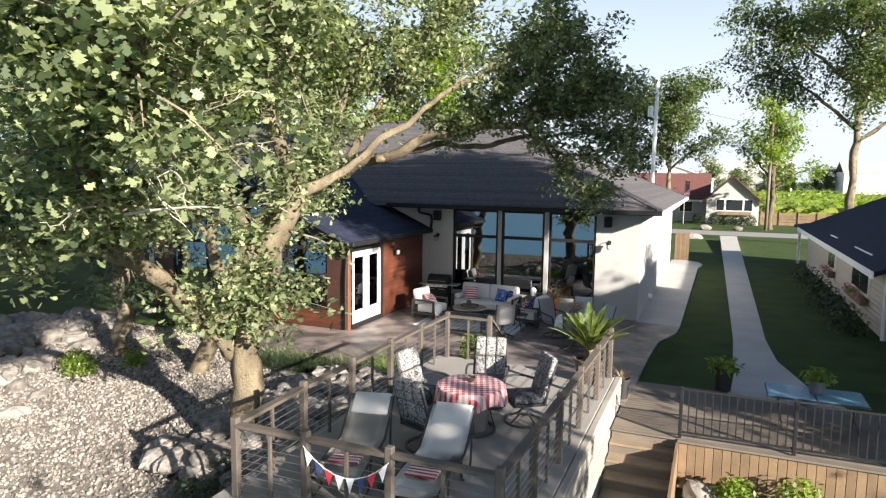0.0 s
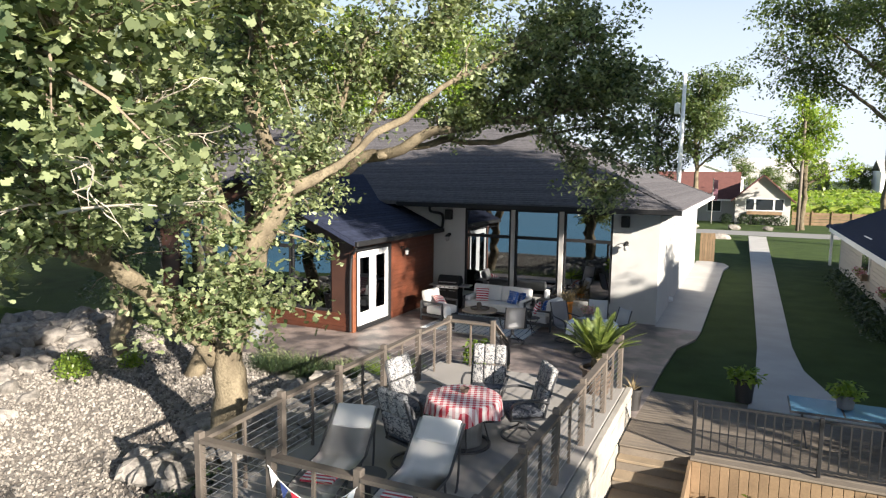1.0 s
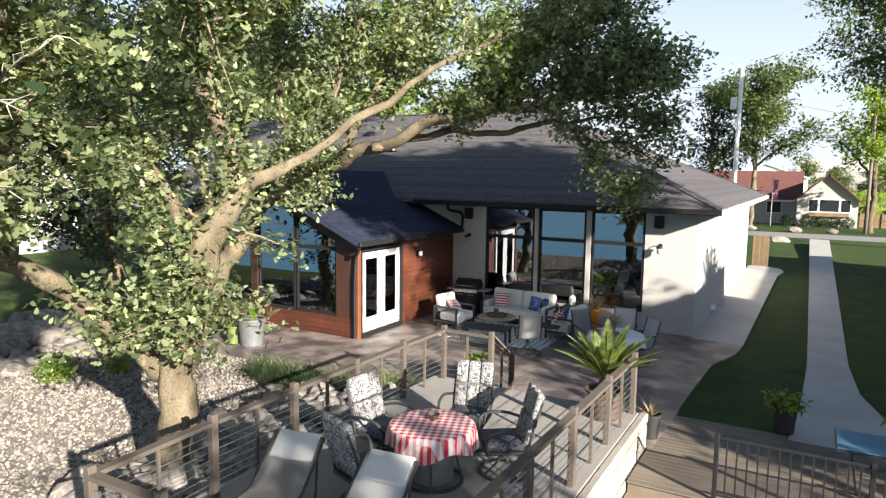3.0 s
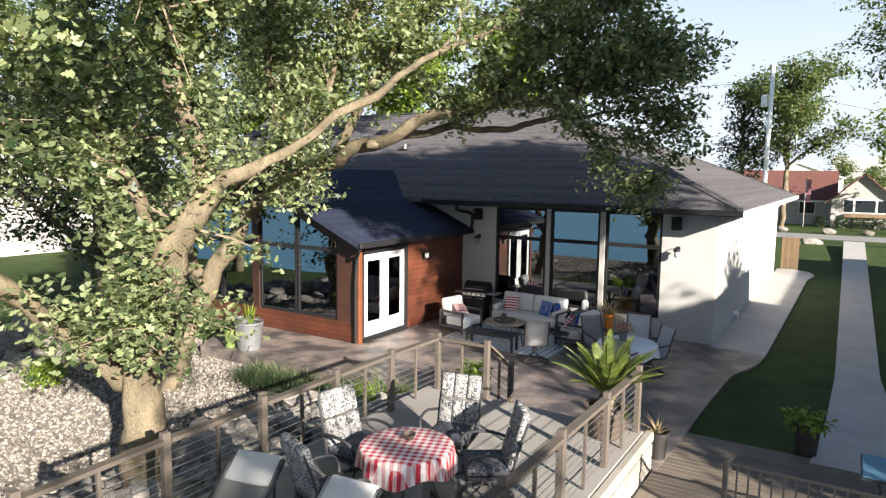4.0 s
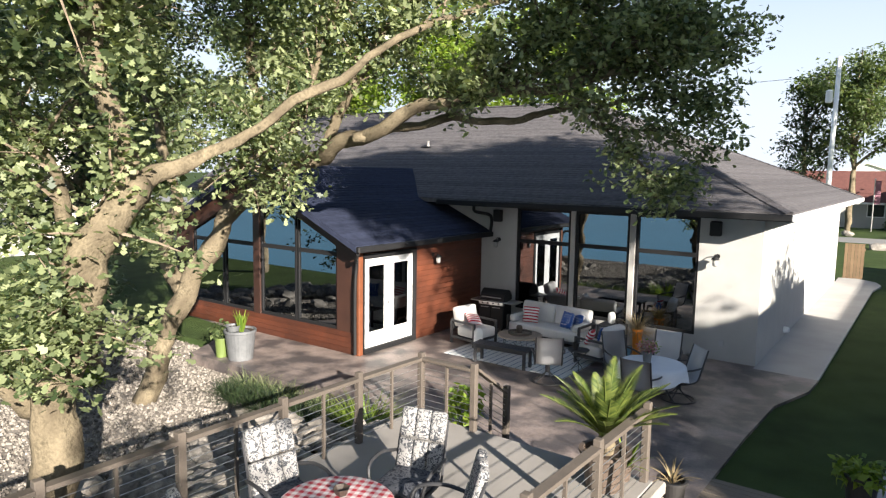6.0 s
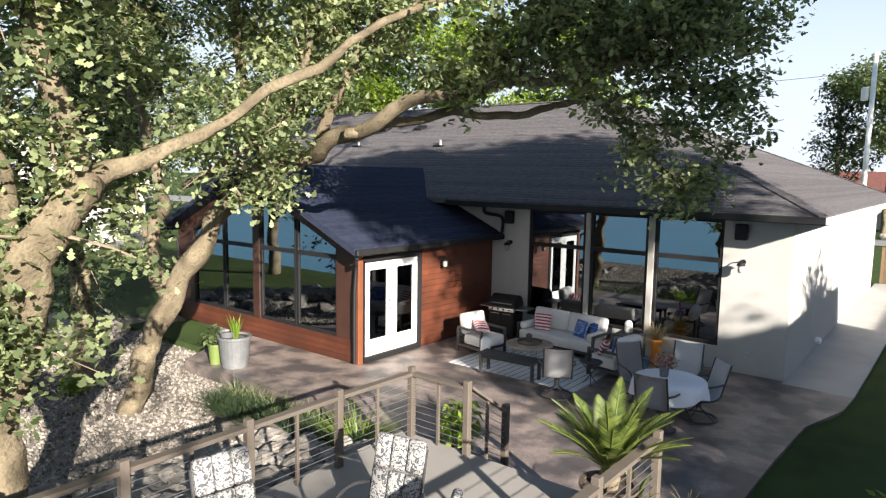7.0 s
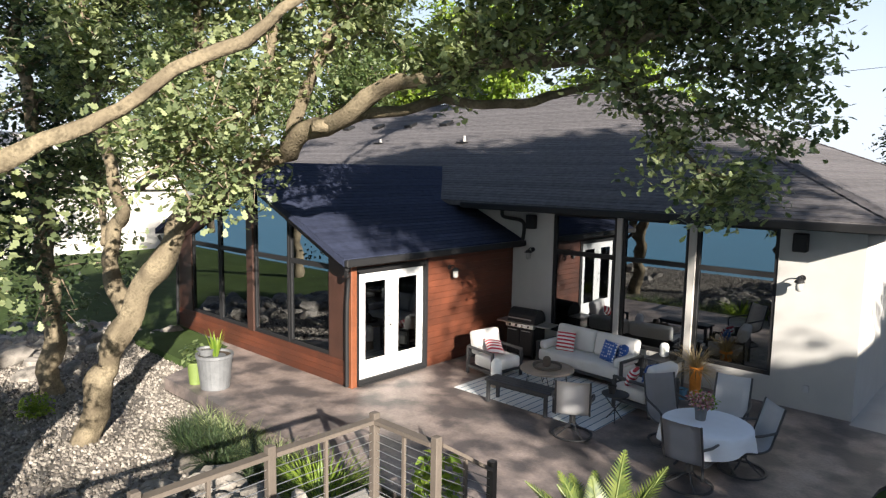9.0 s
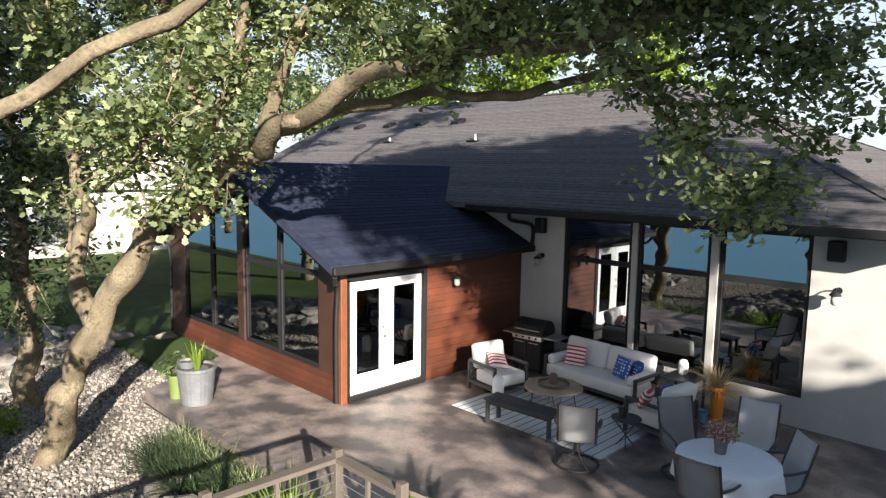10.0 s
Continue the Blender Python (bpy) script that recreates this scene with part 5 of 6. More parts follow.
# side table with lantern
th = thing("side_table", "square black metal side table against the windows", "table", pose(4.3, -0.55, 0.001))
part("tabletop", box(-0.3, 0.3, -0.3, 0.3, 0.56, 0.59, 0.005), M["frame"], th)
for x in (-0.29, 0.25):
    for y in (-0.29, 0.25):
        part("leg", box(x, x + 0.04, y, y + 0.04, 0, 0.56), M["frame"], th)
th = thing("lantern", "white pierced ceramic lantern", "lantern", pose(4.22, -0.42, 0.592))
part("body", lathe([(0.07, 0), (0.09, 0.03), (0.095, 0.2), (0.07, 0.26), (0.03, 0.28)], 20), M["white"], th, smooth=True)
pot("small_pot", "dark small pot on the side table", pose(4.45, -0.5, 0.592), 0.09, 0.13, "pot_black")
# small round table
th = thing("drink_table", "small round black metal side table", "table", pose(4.5, -2.95, 0.011))
part("tabletop", lathe([(0.22, 0.46), (0.235, 0.47), (0.235, 0.485)], 24), M["frame"], th)
for i in range(3):
    a = i * 2.094
    part("leg", tube([(0.2 * math.cos(a), 0.2 * math.sin(a), 0.46), (-0.16 * math.cos(a), -0.16 * math.sin(a), 0)], 0.01, 6), M["frame"], th)
pot("small_pot", "grey candle pot on the small table", pose(4.45, -2.98, 0.497), 0.07, 0.14, "pot_black")
th = thing("lantern", "white glazed lantern jug by the armchair", "lantern", pose(1.92, -3.0, 0.012))
part("stand", lathe([(0.11, 0), (0.11, 0.2)], 16), M["table_wood"], th)
part("body", lathe([(0.09, 0.2), (0.11, 0.25), (0.11, 0.48), (0.06, 0.56)], 18), M["white"], th, smooth=True)
# grill
th = thing("gas_grill", "stainless and black gas barbecue with closed lid", "grill", pose(0.98, -0.72, 0.001, 0, 0, 5))
part("cabinet", box(-0.36, 0.36, -0.25, 0.27, 0.08, 0.80, 0.01), M["black"], th)
for x0, x1 in ((-0.34, -0.01), (0.01, 0.34)):
    d_ = part("door", box(x0, x1, -0.275, -0.253, 0.12, 0.70, 0.006), M["black"], th)
    part("handle", tube([(x0 + 0.05, -0.30, 0.66), (x1 - 0.05, -0.30, 0.66)], 0.009, 8), M["inox"], d_)
part("control_panel", box(-0.37, 0.37, -0.30, -0.20, 0.72, 0.82, 0.01), M["inox"], th)
for i in range(4):
    part("knob", lathe([(0.022, 0), (0.018, 0.03)], 12, None, pose(-0.24 + i * 0.16, -0.303, 0.77, 90)), M["black"], th)
own = bmesh.new()
prof = [(0.26 * math.cos(a) , 0.30 * math.sin(a)) for a in [math.pi * i / 10 for i in range(11)]]
L_ = [[own.verts.new((x, y + 0.02, 0.825 + z)) for y, z in prof] for x in (-0.36, 0.36)]
for i in range(10):
    own.faces.new((L_[0][i], L_[0][i + 1], L_[1][i + 1], L_[1][i]))
own.faces.new(L_[0])
own.faces.new(L_[1][::-1])
lid = part("lid", own, M["black"], th)
part("lid_handle", tube([(-0.3, -0.28, 0.93), (0.3, -0.28, 0.93)], 0.013, 8), M["inox"], lid)
part("side_shelf", box(0.37, 0.72, -0.24, 0.24, 0.78, 0.815, 0.008), M["inox"], th)
part("side_shelf", box(-0.66, -0.37, -0.24, 0.24, 0.78, 0.815, 0.008), M["inox"], th)
for x in (-0.33, 0.27):
    for y in (-0.2, 0.16):
        part("caster", lathe([(0.035, 0), (0.035, 0.08)], 10, None, Matrix.Translation((x + 0.03, y + 0.02, 0))), M["black"], th)

# ---- terrace furniture ----
TDX, TDY = 6.27, -12.0
th = thing("fire_table", "round terrace table on a metal drum pedestal", "table", pose(TDX, TDY, DZ + 0.001))
part("tabletop", lathe([(0.48, 0.68), (0.50, 0.69), (0.50, 0.71)], 36), M["table_wood"], th)
part("pedestal", lathe([(0.27, 0.03), (0.27, 0.68)], 24), M["galvanised"], th)
part("foot_ring", lathe([(0.36, 0), (0.40, 0), (0.40, 0.03), (0.36, 0.03), (0.36, 0)], 28, None, None, False), M["frame"], th)
for i in range(4):
    a = i * math.pi / 2 + 0.5
    part("brace", tube([(0.38 * math.cos(a), 0.38 * math.sin(a), 0.02), (0.285 * math.cos(a), 0.285 * math.sin(a), 0.35), (0.38 * math.cos(a), 0.38 * math.sin(a), 0.68)], 0.013, 6), M["frame"], th)
cloth("tablecloth", "red and white gingham tablecloth draped over the table", pose(TDX, TDY, DZ + 0.001, 0, 0, 20), 0.53, 0.2, M["gingham"], 8, 0.718)
th = thing("ashtray", "small dark square dish on the tablecloth", "dish", pose(TDX - 0.05, TDY + 0.12, DZ + 0.722))
part("bowl", lathe([(0.05, 0), (0.085, 0.07), (0.075, 0.07), (0.045, 0.015)], 6), M["pot_brown"], th)


def high_chair(m):
    """Cushioned high-back swivel rocker, facing +y."""
    th = thing("patio_chair", "high-back swivel chair with dark floral cushions", "chair", m, "chairs round the terrace table")
    part("ring", lathe([(0.29, 0.0), (0.325, 0.0), (0.325, 0.03), (0.29, 0.03), (0.29, 0.0)], 24, None, None, False), M["frame"], th)
    for i in range(4):
        a = i * math.pi / 2 + 0.4
        part("spoke", tube([(0.30 * math.cos(a), 0.30 * math.sin(a), 0.015), (0.12 * math.cos(a), 0.12 * math.sin(a), 0.13), (0, 0, 0.25)], 0.014, 6), M["frame"], th)
    part("column", lathe([(0.05, 0.2), (0.05, 0.34)], 12), M["frame"], th)
    part("seat_frame", box(-0.28, 0.28, -0.28, 0.28, 0.33, 0.37, 0.01), M["frame"], th)
    for sx in (-1, 1):
        x = sx * 0.30
        part("arm", tube(smooth_path([(x, -0.30, 0.60), (x + sx * 0.05, -0.05, 0.66), (x + sx * 0.05, 0.2, 0.64), (x + sx * 0.02, 0.28, 0.52), (x * 0.9, 0.24, 0.35)], 4), 0.02, 7), M["frame"], th)
        part("back_tube", tube(smooth_path([(x * 0.93, -0.24, 0.36), (x * 0.93, -0.32, 0.7), (x * 0.9, -0.42, 1.0)], 4), 0.016, 6), M["frame"], th)
    for i in range(4):
        u = i / 3
        part("back_slat", tube([(-0.27, -0.29 - 0.13 * u, 0.52 + 0.5 * u), (0.27, -0.29 - 0.13 * u, 0.52 + 0.5 * u)], 0.012, 6), M["frame"], th)
    part("seat_cushion", pad(-0.27, 0.27, -0.26, 0.30, 0.372, 0.48, 0.045), M["floral_dark"], th, smooth=True)
    for i, z in enumerate((0.0, 0.34)):
        for k in range(3):
            c = part("back_cushion", pad(-0.27 + 0.18 * k, -0.094 + 0.18 * k, -0.05, 0.05, z, z + 0.328, 0.035), M["floral"], th, smooth=True)
            c.matrix_basis = pose(0, -0.235, 0.44, 15)
    return th


hc = high_chair(pose(5.45, -11.85, DZ + 0.001, 0, 0, -98))
for x, y, a in ((6.15, -10.82, -168), (6.95, -11.35, 125), (5.92, -12.88, -20)):
    copy_thing(hc, pose(x, y, DZ + 0.001, 0, 0, a))


def chaise(m):
    """Sling chaise longue, head at +y, back raised."""
    th = thing("chaise_longue", "pale sling chaise longue with raised back", "lounger", m, "terrace loungers")
    pr = smooth_path([(0, -1.0, 0.30), (0, -0.4, 0.34), (0, 0.15, 0.33), (0, 0.32, 0.40), (0, 0.78, 0.76)], 4)
    for sx in (-1, 1):
        part("side_tube", tube([(sx * 0.31, p[1], p[2]) for p in pr], 0.018, 7), M["frame"], th)
        part("leg", tube(smooth_path([(sx * 0.31, -0.95, 0.31), (sx * 0.31, -0.85, 0.02), (sx * 0.31, -0.55, 0.02), (sx * 0.31, -0.45, 0.33)], 4), 0.016, 6), M["frame"], th)
        part("leg", tube(smooth_path([(sx * 0.31, 0.05, 0.33), (sx * 0.31, 0.15, 0.02), (sx * 0.31, 0.5, 0.02), (sx * 0.31, 0.6, 0.60)], 4), 0.016, 6), M["frame"], th)
    own = bmesh.new()
    rows_ = [[own.verts.new((x, p[1], p[2] + 0.01 - 0.02 * (1 - (x / 0.30) ** 2))) for x in (-0.30, -0.15, 0, 0.15, 0.30)] for p in pr]
    for a, b in zip(rows_, rows_[1:]):
        for i in range(4):
            own.faces.new((a[i], a[i + 1], b[i + 1], b[i]))
    bmesh.ops.solidify(own, geom=own.faces[:], thickness=0.03)
    part("sling", own, M["chaise_sling"], th, smooth=True)
    part("head_pad", pad(-0.27, 0.27, 0.0, 0.06, 0.0, 0.35, 0.028), M["chaise_sling"], th, smooth=True).matrix_basis = pose(0, 0.53, 0.585, -52)
    return th


c1 = chaise(pose(5.38, -13.95, DZ + 0.001, 0, 0, 13))
copy_thing(c1, pose(6.5, -13.9, DZ + 0.001, 0, 0, 5))
for x, y, a in ((5.5, -14.45, 13), (6.54, -14.4, 5)):
    th = thing("towel", "folded white towel with red print on the lounger", "towel", pose(x, y, DZ + 0.355, 0, 0, a))
    part("cloth", pad(-0.2, 0.2, -0.12, 0.12, 0, 0.035, 0.012), M["stripe"], th)
th = thing("drink_table", "low dark side table between the loungers", "table", pose(5.98, -14.2, DZ + 0.001))
part("tabletop", lathe([(0.22, 0.38), (0.24, 0.4)], 20), M["frame"], th)
part("pedestal", lathe([(0.16, 0), (0.05, 0.05), (0.05, 0.38)], 12), M["frame"], th)
# bunting
th = thing("bunting", "string of small red, white and blue pennants", "bunting")
bp_ = [(5.42 + 1.1 * i / 8, -15.26, 1.42 - 0.28 * (1 - (i / 4 - 1) ** 2)) for i in range(9)]
part("string", tube(bp_, 0.005, 5), M["white"], th)
for i in range(8):
    x, y, z = bp_[i]
    x2, _, z2 = bp_[i + 1]
    own = bmesh.new()
    a, b, c = (x + 0.015, y, z - 0.006), (x2 - 0.015, y, z2 - 0.006), ((x + x2) / 2, y - 0.01, (z + z2) / 2 - 0.17)
    vs = [own.verts.new(p) for p in (a, b, c)] + [own.verts.new((p[0], p[1] + 0.004, p[2])) for p in (a, b, c)]
    own.faces.new(vs[:3])
    own.faces.new(vs[5:2:-1])
    part("pennant", own, (M["white"], M["navy"], M["red"], M["white"])[i % 4], th)

# ---- pots and plants ----
pot("palm_pot", "large brown planter on the terrace corner", pose(7.52, -8.8, DZ + 0.001), 0.27, 0.46, "pot_brown")
th = thing("sago_palm", "sago palm with long arching feathered fronds", "palm", pose(7.52, -8.8, DZ + 0.42))
part("trunk", lathe([(0.1, 0), (0.12, 0.1), (0.08, 0.22)], 12), M["bark"], th)
rg = random.Random(91)
for i in range(32):
    own = bmesh.new()
    a = i * 2.399 + rg.uniform(-0.2, 0.2)
    t0 = radians(6 + 52 * (i / 32))
    L = rg.uniform(0.7, 1.0)
    c, s = math.cos(a), math.sin(a)
    p = Vector((0.05 * c, 0.05 * s, 0.2))
    pts = []
    for k in range(9):
        pts.append(p.copy())
        p = p + Vector((c * math.sin(t0), s * math.sin(t0), math.cos(t0))) * L / 8
        t0 += 0.07
    tube(pts, [0.008] * 8 + [0.003], 5, own)
    for k in range(28):
        u = 0.12 + 0.88 * k / 28
        j = min(7, int(u * 8))
        q = pts[j].lerp(pts[j + 1], u * 8 - j)
        d = (pts[j + 1] - pts[j]).normalized()
        for sg in (-1, 1):
            sd = Vector((-s, c, 0)) * sg
            tip = q + (sd * 0.8 + d * 0.55 + Vector((0, 0, 0.12))).normalized() * 0.17 * math.sin(math.pi * min(0.97, u * 0.85 + 0.12))
            own.faces.new([own.verts.new(v) for v in (q - d * 0.02, tip, q + d * 0.02)])
    part("frond", own, M["leaf_palm"], th)
blades("agave", "striped spider-like foliage plant", pose(7.62, -8.42, DZ + 0.1), 26, 0.5, 0.04, "leaf_bright", 92, (5, 50), 0.6)
pot("small_pot", "brown pot with trailing foliage beside the railing", pose(7.62, -8.48, DZ + 0.001), 0.12, 0.2, "pot_brown")
pot("plant_pot", "dark round pot at the terrace wall end", pose(8.02, -7.75, 0.001), 0.17, 0.42, "pot_black")
blades("spider_plant", "pale arching spider plant", pose(8.02, -7.75, 0.37), 26, 0.45, 0.025, "straw", 93, (10, 60), 0.9)
pot("plant_pot", "low dark pot behind the railing", pose(4.75, -7.75, 0.001), 0.16, 0.28, "pot_brown")
bunch("leafy_plant", "bright green leafy potted plant by the steps", pose(4.75, -7.75, 0.25), 170, 0.30, 0.42, 0.17, "leaf_bright", 94, squash=1.3)
pot("tub", "large galvanised metal tub planter", pose(-1.95, -6.95, 0.001), 0.34, 0.68, "galvanised", 1.06)
blades("snake_plant", "upright snake plant leaves in the metal tub", pose(-1.9, -6.95, 0.62), 20, 0.55, 0.06, "leaf_bright", 95, (2, 26), 0.15)
pot("bowl", "pale small bowl planter in the tub", pose(-2.02, -7.08, 0.66), 0.16, 0.13, "galvanised")
pot("plant_pot", "lime green tall pot", pose(-2.42, -7.12, 0.001), 0.15, 0.45, "lime")
bunch("leafy_plant", "green leafy plant in the lime pot", pose(-2.42, -7.12, 0.42), 120, 0.24, 0.22, 0.13, "leaf_far", 96)
pot("plant_pot", "tall black plastic pot on the garden path", pose(9.98, -6.28, 0.001), 0.19, 0.50, "pot_black")
bunch("trailing_plant", "trailing lime-green plant in the black pot", pose(9.98, -6.28, 0.48), 240, 0.34, 0.06, 0.14, "leaf_bright", 97, squash=0.45)
pot("plant_pot", "small pot standing on the glass table", pose(11.5, -7.95, 0.66), 0.15, 0.24, "galvanised")
bunch("trailing_plant", "leafy green plant on the glass table", pose(11.5, -7.95, 0.88), 200, 0.26, 0.08, 0.12, "leaf_bright", 98, squash=0.6)
th = thing("glass_table", "folding table with two pale blue glass panels", "table", pose(0, 0, -0.003))
for x0, x1 in ((10.68, 11.44), (11.47, 12.25)):
    part("glass_panel", box(x0, x1, -8.4, -7.58, 0.635, 0.65, 0.003), M["blue_glass"], th)
part("rim", box(10.66, 12.27, -8.42, -7.56, 0.60, 0.632, 0.004), M["frame"], th)
for x in (10.85, 12.05):
    part("leg", tube([(x, -8.35, 0.60), (x + 0.1, -7.65, 0.0)], 0.014, 6), M["frame"], th)
    part("leg", tube([(x, -7.65, 0.60), (x + 0.1, -8.35, 0.0)], 0.014, 6), M["frame"], th)
for x, y, s in ((10.15, -10.15, 0.30), (11.1, -10.05, 0.36), (12.2, -10.2, 0.3), (13.3, -10.1, 0.34)):
    bunch("garden_shrub", "yellow-green leafy shrub below the plank wall", pose(x, y, -0.85), 420, s, s * 1.05, 0.10, "leaf_bright", int(100 + x * 7), "shrub")
o = tagged(new("boulder", rocks[2]), "rounded pale boulder in the planting bed", "boulder")
o.matrix_basis = Matrix.LocRotScale((9.6, -10.1, -0.68), None, (0.24, 0.22, 0.24))
for x, y, s in ((-3.75, -10.9, 0.42), (-4.25, -10.5, 0.36), (-3.3, -9.7, 0.3)):
    bunch("garden_shrub", "bright green low shrub in the gravel", pose(x, y, -0.3), 500, s, s * 0.75, 0.09, "leaf_bright", int(130 - x * 7), "shrub")
blades("ornamental_grass", "arching variegated grass clump behind the railing", pose(2.9, -8.0, -0.2), 260, 0.85, 0.02, "leaf_bright", 111, (5, 55), 0.8, base_r=0.35)
blades("ornamental_grass", "arching variegated grass clump behind the railing", pose(3.5, -8.25, -0.2), 200, 0.7, 0.02, "leaf_far", 112, (5, 55), 0.8, base_r=0.3)
for i in range(27):
    blades("border_grass", "dark tufted border grass along the patio", pose(-0.8 + 0.125 * i + 0.1 * math.sin(i * 3), -7.72 - 0.3 * (i % 3) - 0.1 * (i % 2), -0.22), 120, 0.52, 0.012, "leaf_dark" if i % 3 else "leaf", 120 + i, (5, 70), 0.9, base_r=0.2)
for i in range(6):
    bunch("low_shrub", "dark leafy groundcover beside the terrace wall", pose(3.55 - 0.5 * (i % 2), -12.6 - 0.38 * i, -0.3), 300, 0.32, 0.25, 0.09, "leaf_dark", 150 + i, "shrub")
for i in range(8):
    bunch("hedge_shrub", "dark shrub along the cottage wall", pose(13.5, 1.2 + 1.5 * i, -0.1), 320, 0.55, 0.35, 0.13, "leaf_dark", 170 + i, "shrub")

for y0, y1 in ((3.0, 5.6), (9.5, 11.0)):
    for k in range(3):
        bunch("window_flowers", "red and white flowers in the cottage window box", pose(14.1, y0 + (y1 - y0) * (k + 0.5) / 3, 0.72), 110, 0.26, 0.1, 0.1, "petal" if k != 1 else "leaf_bright", 190 + k, "flowers", squash=0.6)
th = thing("fence_panel", "short stained board fence panel behind the house corner", "fence")
for k in range(6):
    part("board", box(7.62 + 0.125 * k, 7.735 + 0.125 * k, 17.6, 17.63, -0.06, 1.5, 0.004), M["fence_wood"], th)
part("rail", box(7.6, 8.4, 17.633, 17.68, 1.2, 1.29), M["fence_wood"], th)

# ---- fixtures ----
def sconce(m):
    """Wall lamp facing -y: bracket, hood, glass jar."""
    th = thing("wall_lamp", "black outdoor wall lamp with clear glass jar", "lamp", m, "wall lamps")
    part("bracket", lathe([(0.055, 0), (0.055, 0.02)], 16, None, pose(0, -0.002, 0, 90)), M["black"], th)
    part("arm", tube(smooth_path([(0, -0.02, 0), (0, -0.12, 0.05), (0, -0.2, 0.0)], 4), 0.012, 8), M["black"], th)
    part("hood", lathe([(0.095, -0.04), (0.07, 0.0), (0.03, 0.03)], 18, None, Matrix.Translation((0, -0.2, -0.02))), M["black"], th)
    part("glass", lathe([(0.03, -0.2), (0.06, -0.17), (0.062, -0.045)], 16, None, Matrix.Translation((0, -0.2, -0.02))), M["lamp_glass"], th, smooth=True)
    return th


s1 = sconce(pose(0.62, -0.003, 2.42))
copy_thing(s1, pose(6.55, -0.003, 2.45))
copy_thing(s1, pose(0.003, -2.35, 2.15, 0, 0, 90))
for x in (0.62, 6.5):
    th = thing("speaker", "black wall-mounted outdoor loudspeaker", "speaker", pose(x, -0.003, 3.1))
    part("cabinet", box(-0.12, 0.12, -0.2, -0.03, -0.17, 0.17, 0.02), M["black"], th)
    part("mount", box(-0.03, 0.03, -0.03, 0.0, -0.06, 0.06), M["black"], th)
th = thing("downpipe", "black rainwater downpipe bent against the wall", "downpipe")
part("pipe", tube(smooth_path([(0.18, -0.70, 3.38), (0.2, -0.65, 3.22), (0.36, -0.18, 3.12), (0.40, -0.1, 2.95), (0.36, -0.1, 2.62), (0.3, -0.12, 2.52)], 5), 0.045, 10), M["black"], th)
th = thing("downpipe", "black downpipe at the sunroom corner", "downpipe")
part("pipe", tube(smooth_path([(0.33, -5.5, 2.45), (0.2, -5.42, 2.3), (0.0, -5.2, 2.2), (-0.05, -5.2, 1.5), (-0.05, -5.2, 0.05)], 6), 0.04, 10), M["black"], th)
th = thing("downpipe", "black downpipe at the far sunroom corner", "downpipe")
part("pipe", tube(smooth_path([(SW - 0.3, -5.5, 2.45), (SW - 0.2, -5.42, 2.3), (SW + 0.05, -5.2, 2.15), (SW + 0.05, -5.2, 0.05)], 6), 0.04, 10), M["black"], th)
KS = (RZ - EZ) / (RY - EY0)
for i in range(5):
    x, y = -14.7 + 1.9 * i, 5.2
    th = thing("roof_vent", "dark low slant-back roof vent", "roof vent", pose(x, y, EZ + (y - EY0) * KS, math.degrees(math.atan(KS))), "roof vents")
    part("hood", box(-0.2, 0.2, -0.2, 0.2, 0.0, 0.12, 0.02), M["black"], th)
for x, y, h in ((-4.55, 3.3, 0.22), (-8.8, 3.42, 0.16)):
    th = thing("vent_pipe", "white plastic roof vent pipe with flashing", "vent pipe", pose(x, y, EZ + (y - EY0) * KS))
    part("pipe", tube([(0, 0, -0.1), (0, 0, h)], 0.045, 12), M["siding_white"], th)
    part("flashing", box(-0.2, 0.2, -0.2, 0.2, -0.02, 0.02, 0.01), M["black"], th)
part("knob", lathe([(0.012, 0), (0.012, 0.04), (0.03, 0.05), (0.03, 0.07)], 12, None, pose(-0.005, YM - 0.09, 1.15, 0, 90)), M["inox"], door)
part("deadbolt", lathe([(0.03, 0), (0.03, 0.015)], 12, None, pose(-0.005, YM - 0.09, 1.32, 0, 90)), M["inox"], door)
th = thing("outlet_cover", "small grey weatherproof outlet cover", "outlet", pose(6.75, -0.003, 0.42))
part("cover", box(-0.05, 0.05, -0.03, 0, -0.07, 0.07, 0.008), M["sling"], th)
th = thing("dryer_vent", "white round vent cap low on the side wall", "vent", pose(7.503, 3.6, 0.2))
part("cap", lathe([(0.09, 0), (0.09, 0.1), (0.05, 0.14)], 14, None, pose(0, 0, 0, 0, 90)), M["white"], th)
th = thing("wall_vent", "small louvred vent high on the side wall", "vent", pose(7.503, 4.2, 2.7))
part("louvre", box(0, 0.05, -0.1, 0.1, -0.14, 0.14, 0.01), M["siding"], th)

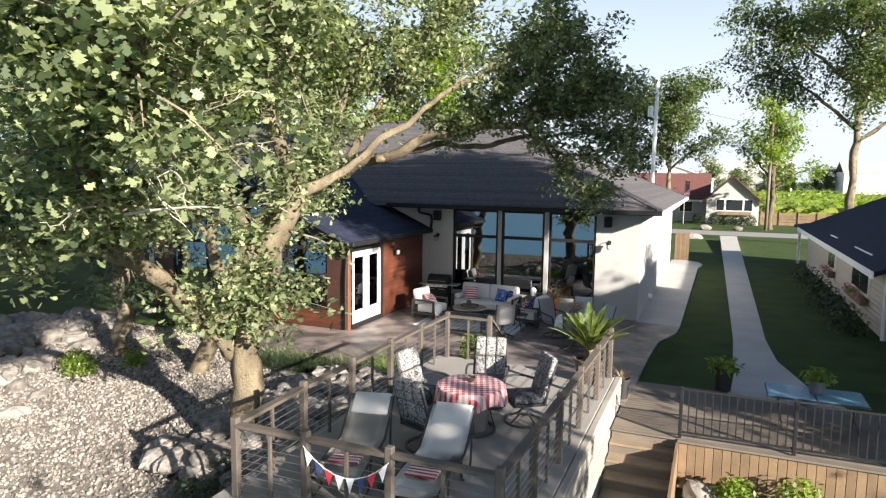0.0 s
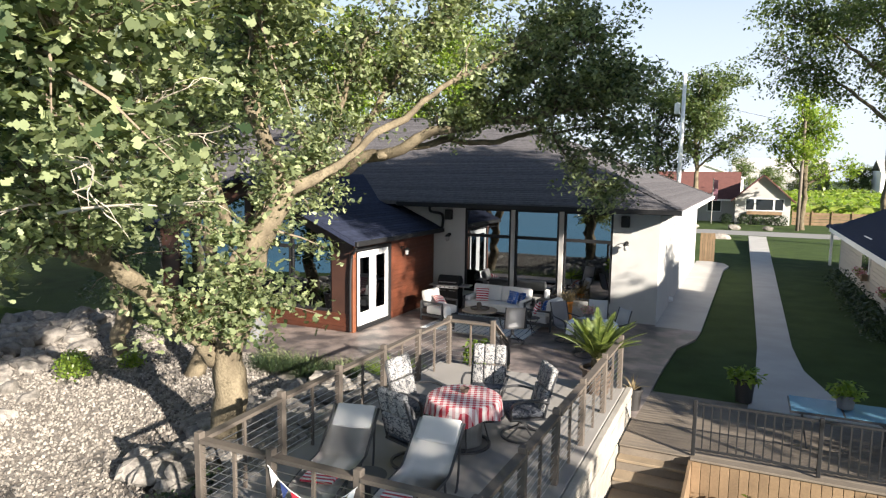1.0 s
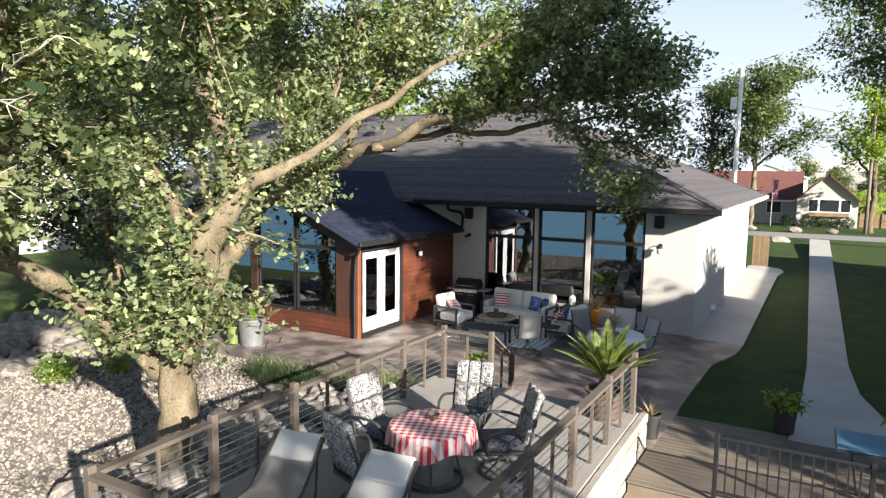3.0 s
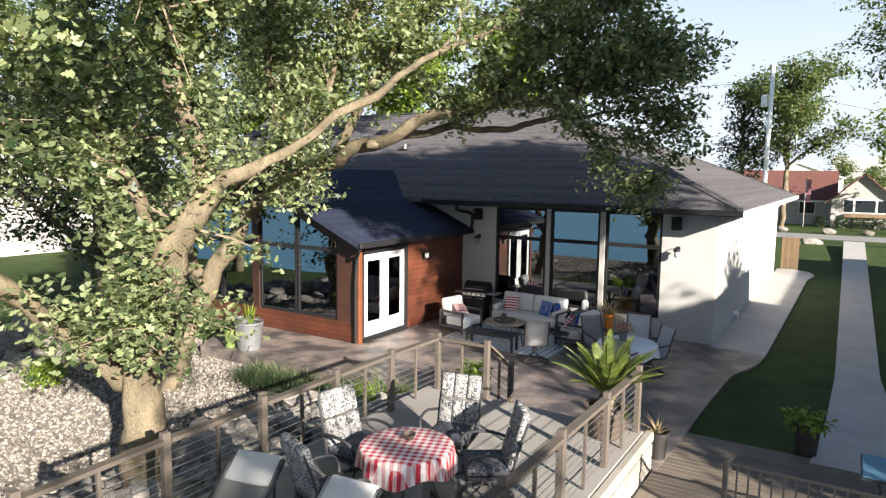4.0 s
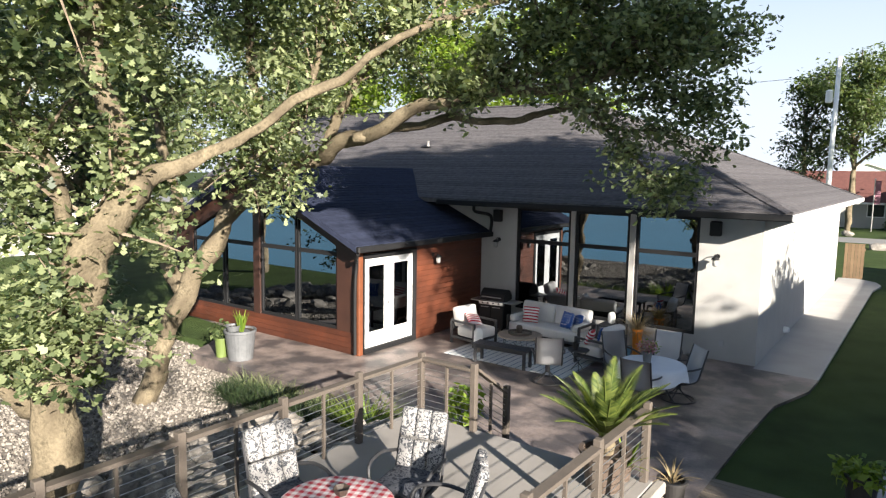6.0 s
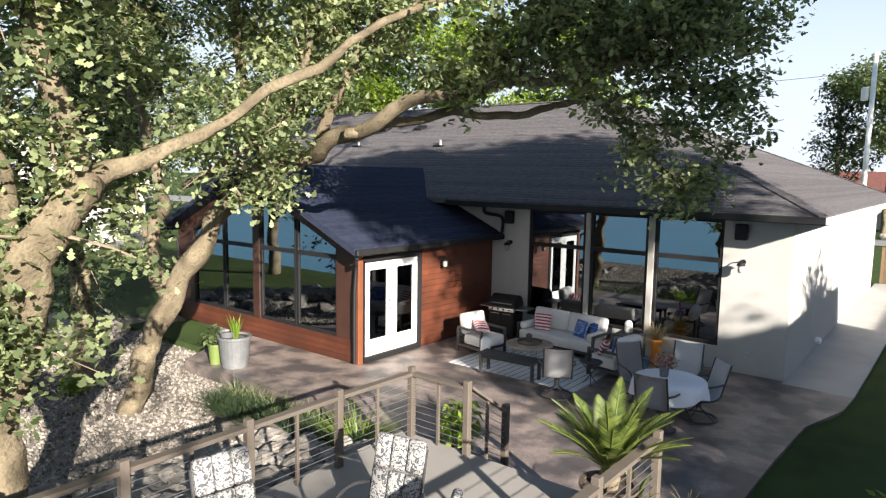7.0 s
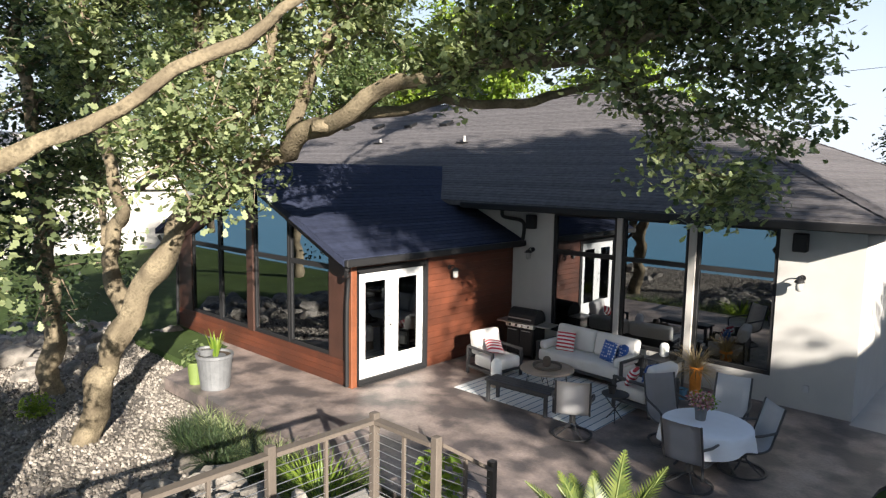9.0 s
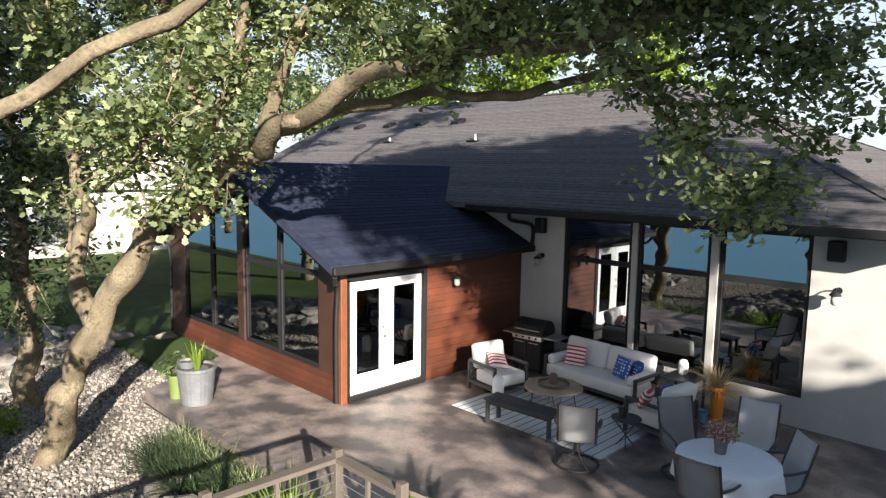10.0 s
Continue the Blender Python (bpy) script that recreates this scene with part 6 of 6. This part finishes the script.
# dead branches near the shore side of the crown
th = thing("dead_branch", "bare bleached oak branches among the leaves", "branch")
rg = random.Random(5)
for k in range(10):
    p = Vector((3.4 + 0.4 * (k % 5) - 0.5 * (k // 5), -16.0 - 0.28 * (k % 5) + 0.9 * (k // 5), 4.1 + 0.45 * (k % 3) + 0.5 * (k // 5)))
    d = Vector((0.8, -0.45 + 0.2 * (k % 2), 0.1 - 0.12 * (k % 3))).normalized()
    own = bmesh.new()
    pts = [p]
    for i in range(9):
        d = (d + Vector((rg.gauss(0, 0.16), rg.gauss(0, 0.16), rg.gauss(0, 0.12)))).normalized()
        p = p + d * 0.17
        pts.append(p)
    tube(pts, [0.016 - 0.0014 * i for i in range(10)], 6, own)
    for i in range(3, 10):
        e = pts[i] + (d + Vector((rg.gauss(0, 0.4), rg.gauss(0, 0.4), rg.gauss(0, 0.5)))).normalized() * rg.uniform(0.15, 0.35)
        f = (pts[i] + e) / 2 + Vector((rg.gauss(0, 0.03), rg.gauss(0, 0.03), 0.02))
        tube([pts[i], f, e], [0.006, 0.004, 0.002], 5, own)
    part("twig", own, M["deadwood"], th)

# ---- roof courses and boards: pieces last ----
def courses(corners_left, corners_right, n, parent, material, lift=0.012):
    """Shingle courses as thin overlapping strips between a left and a right edge, from eave to ridge."""
    (l0, l1), (r0, r1) = [[Vector(c) for c in e] for e in (corners_left, corners_right)]
    up = (l1 - l0).cross(r0 - l0)
    up = up.normalized() * (1 if up.z > 0 else -1)
    for i in range(n):
        a, b = i / n, (i + 1.08) / n
        own = bmesh.new()
        lo = [l0.lerp(l1, a) + up * lift, r0.lerp(r1, a) + up * lift]
        hi = [r0.lerp(r1, min(1, b)) + up * 0.003, l0.lerp(l1, min(1, b)) + up * 0.003]
        base = [l0.lerp(l1, a) + up * 0.001, r0.lerp(r1, a) + up * 0.001]
        v = [own.verts.new(p) for p in lo + hi]
        w = [own.verts.new(p) for p in base]
        own.faces.new(v)
        own.faces.new((w[0], w[1], v[1], v[0]))
        part("shingle_course", own, material, parent)


courses(((EX0, EY0, EZ), RA), ((EX1, EY0, EZ), RB), 60, house, M["shingle"])
courses(((EX1, EY0, EZ), RB), ((EX1, EY1, EZ), RB), 60, house, M["shingle"])
xe = SX + OV
courses(((xe, SY - 0.45, ze), (XM, SY - 0.45, zr)), ((xe, -0.05, ze), (XM, KB - 0.2, zr)), 30, sr, M["shingle_navy"])
for i in range(19):
    z = 0.06 + i * 0.142
    y1 = -0.004
    y0 = DY1 + 0.087 if z < DZ1 + 0.08 else DY0 + 0.02
    if z + 0.138 < 2.75:
        part("board", box(0.001, 0.016, y0, y1, z, z + 0.137, 0.003), M["cedar"], sr)
for i in range(4):
    part("board", box(SW, -0.13, SY - 0.016, SY - 0.001, 0.03 + i * 0.122, 0.148 + i * 0.122, 0.003), M["cedar"], sr)

rr = random.Random(17)
z = -1.9
while z < 0.35:
    y = -15.42 + rr.uniform(0, 0.2)
    while y < -8.3:
        w = rr.uniform(0.28, 0.55)
        y1 = min(y + w, -8.25)
        part("stone", box(8.051, 8.062 + rr.uniform(0, 0.02), y + 0.006, y1 - 0.006, z + 0.006, min(z + 0.2, 0.415), 0.008), M["wall_stone"], deck)
        y = y1
    z += 0.21
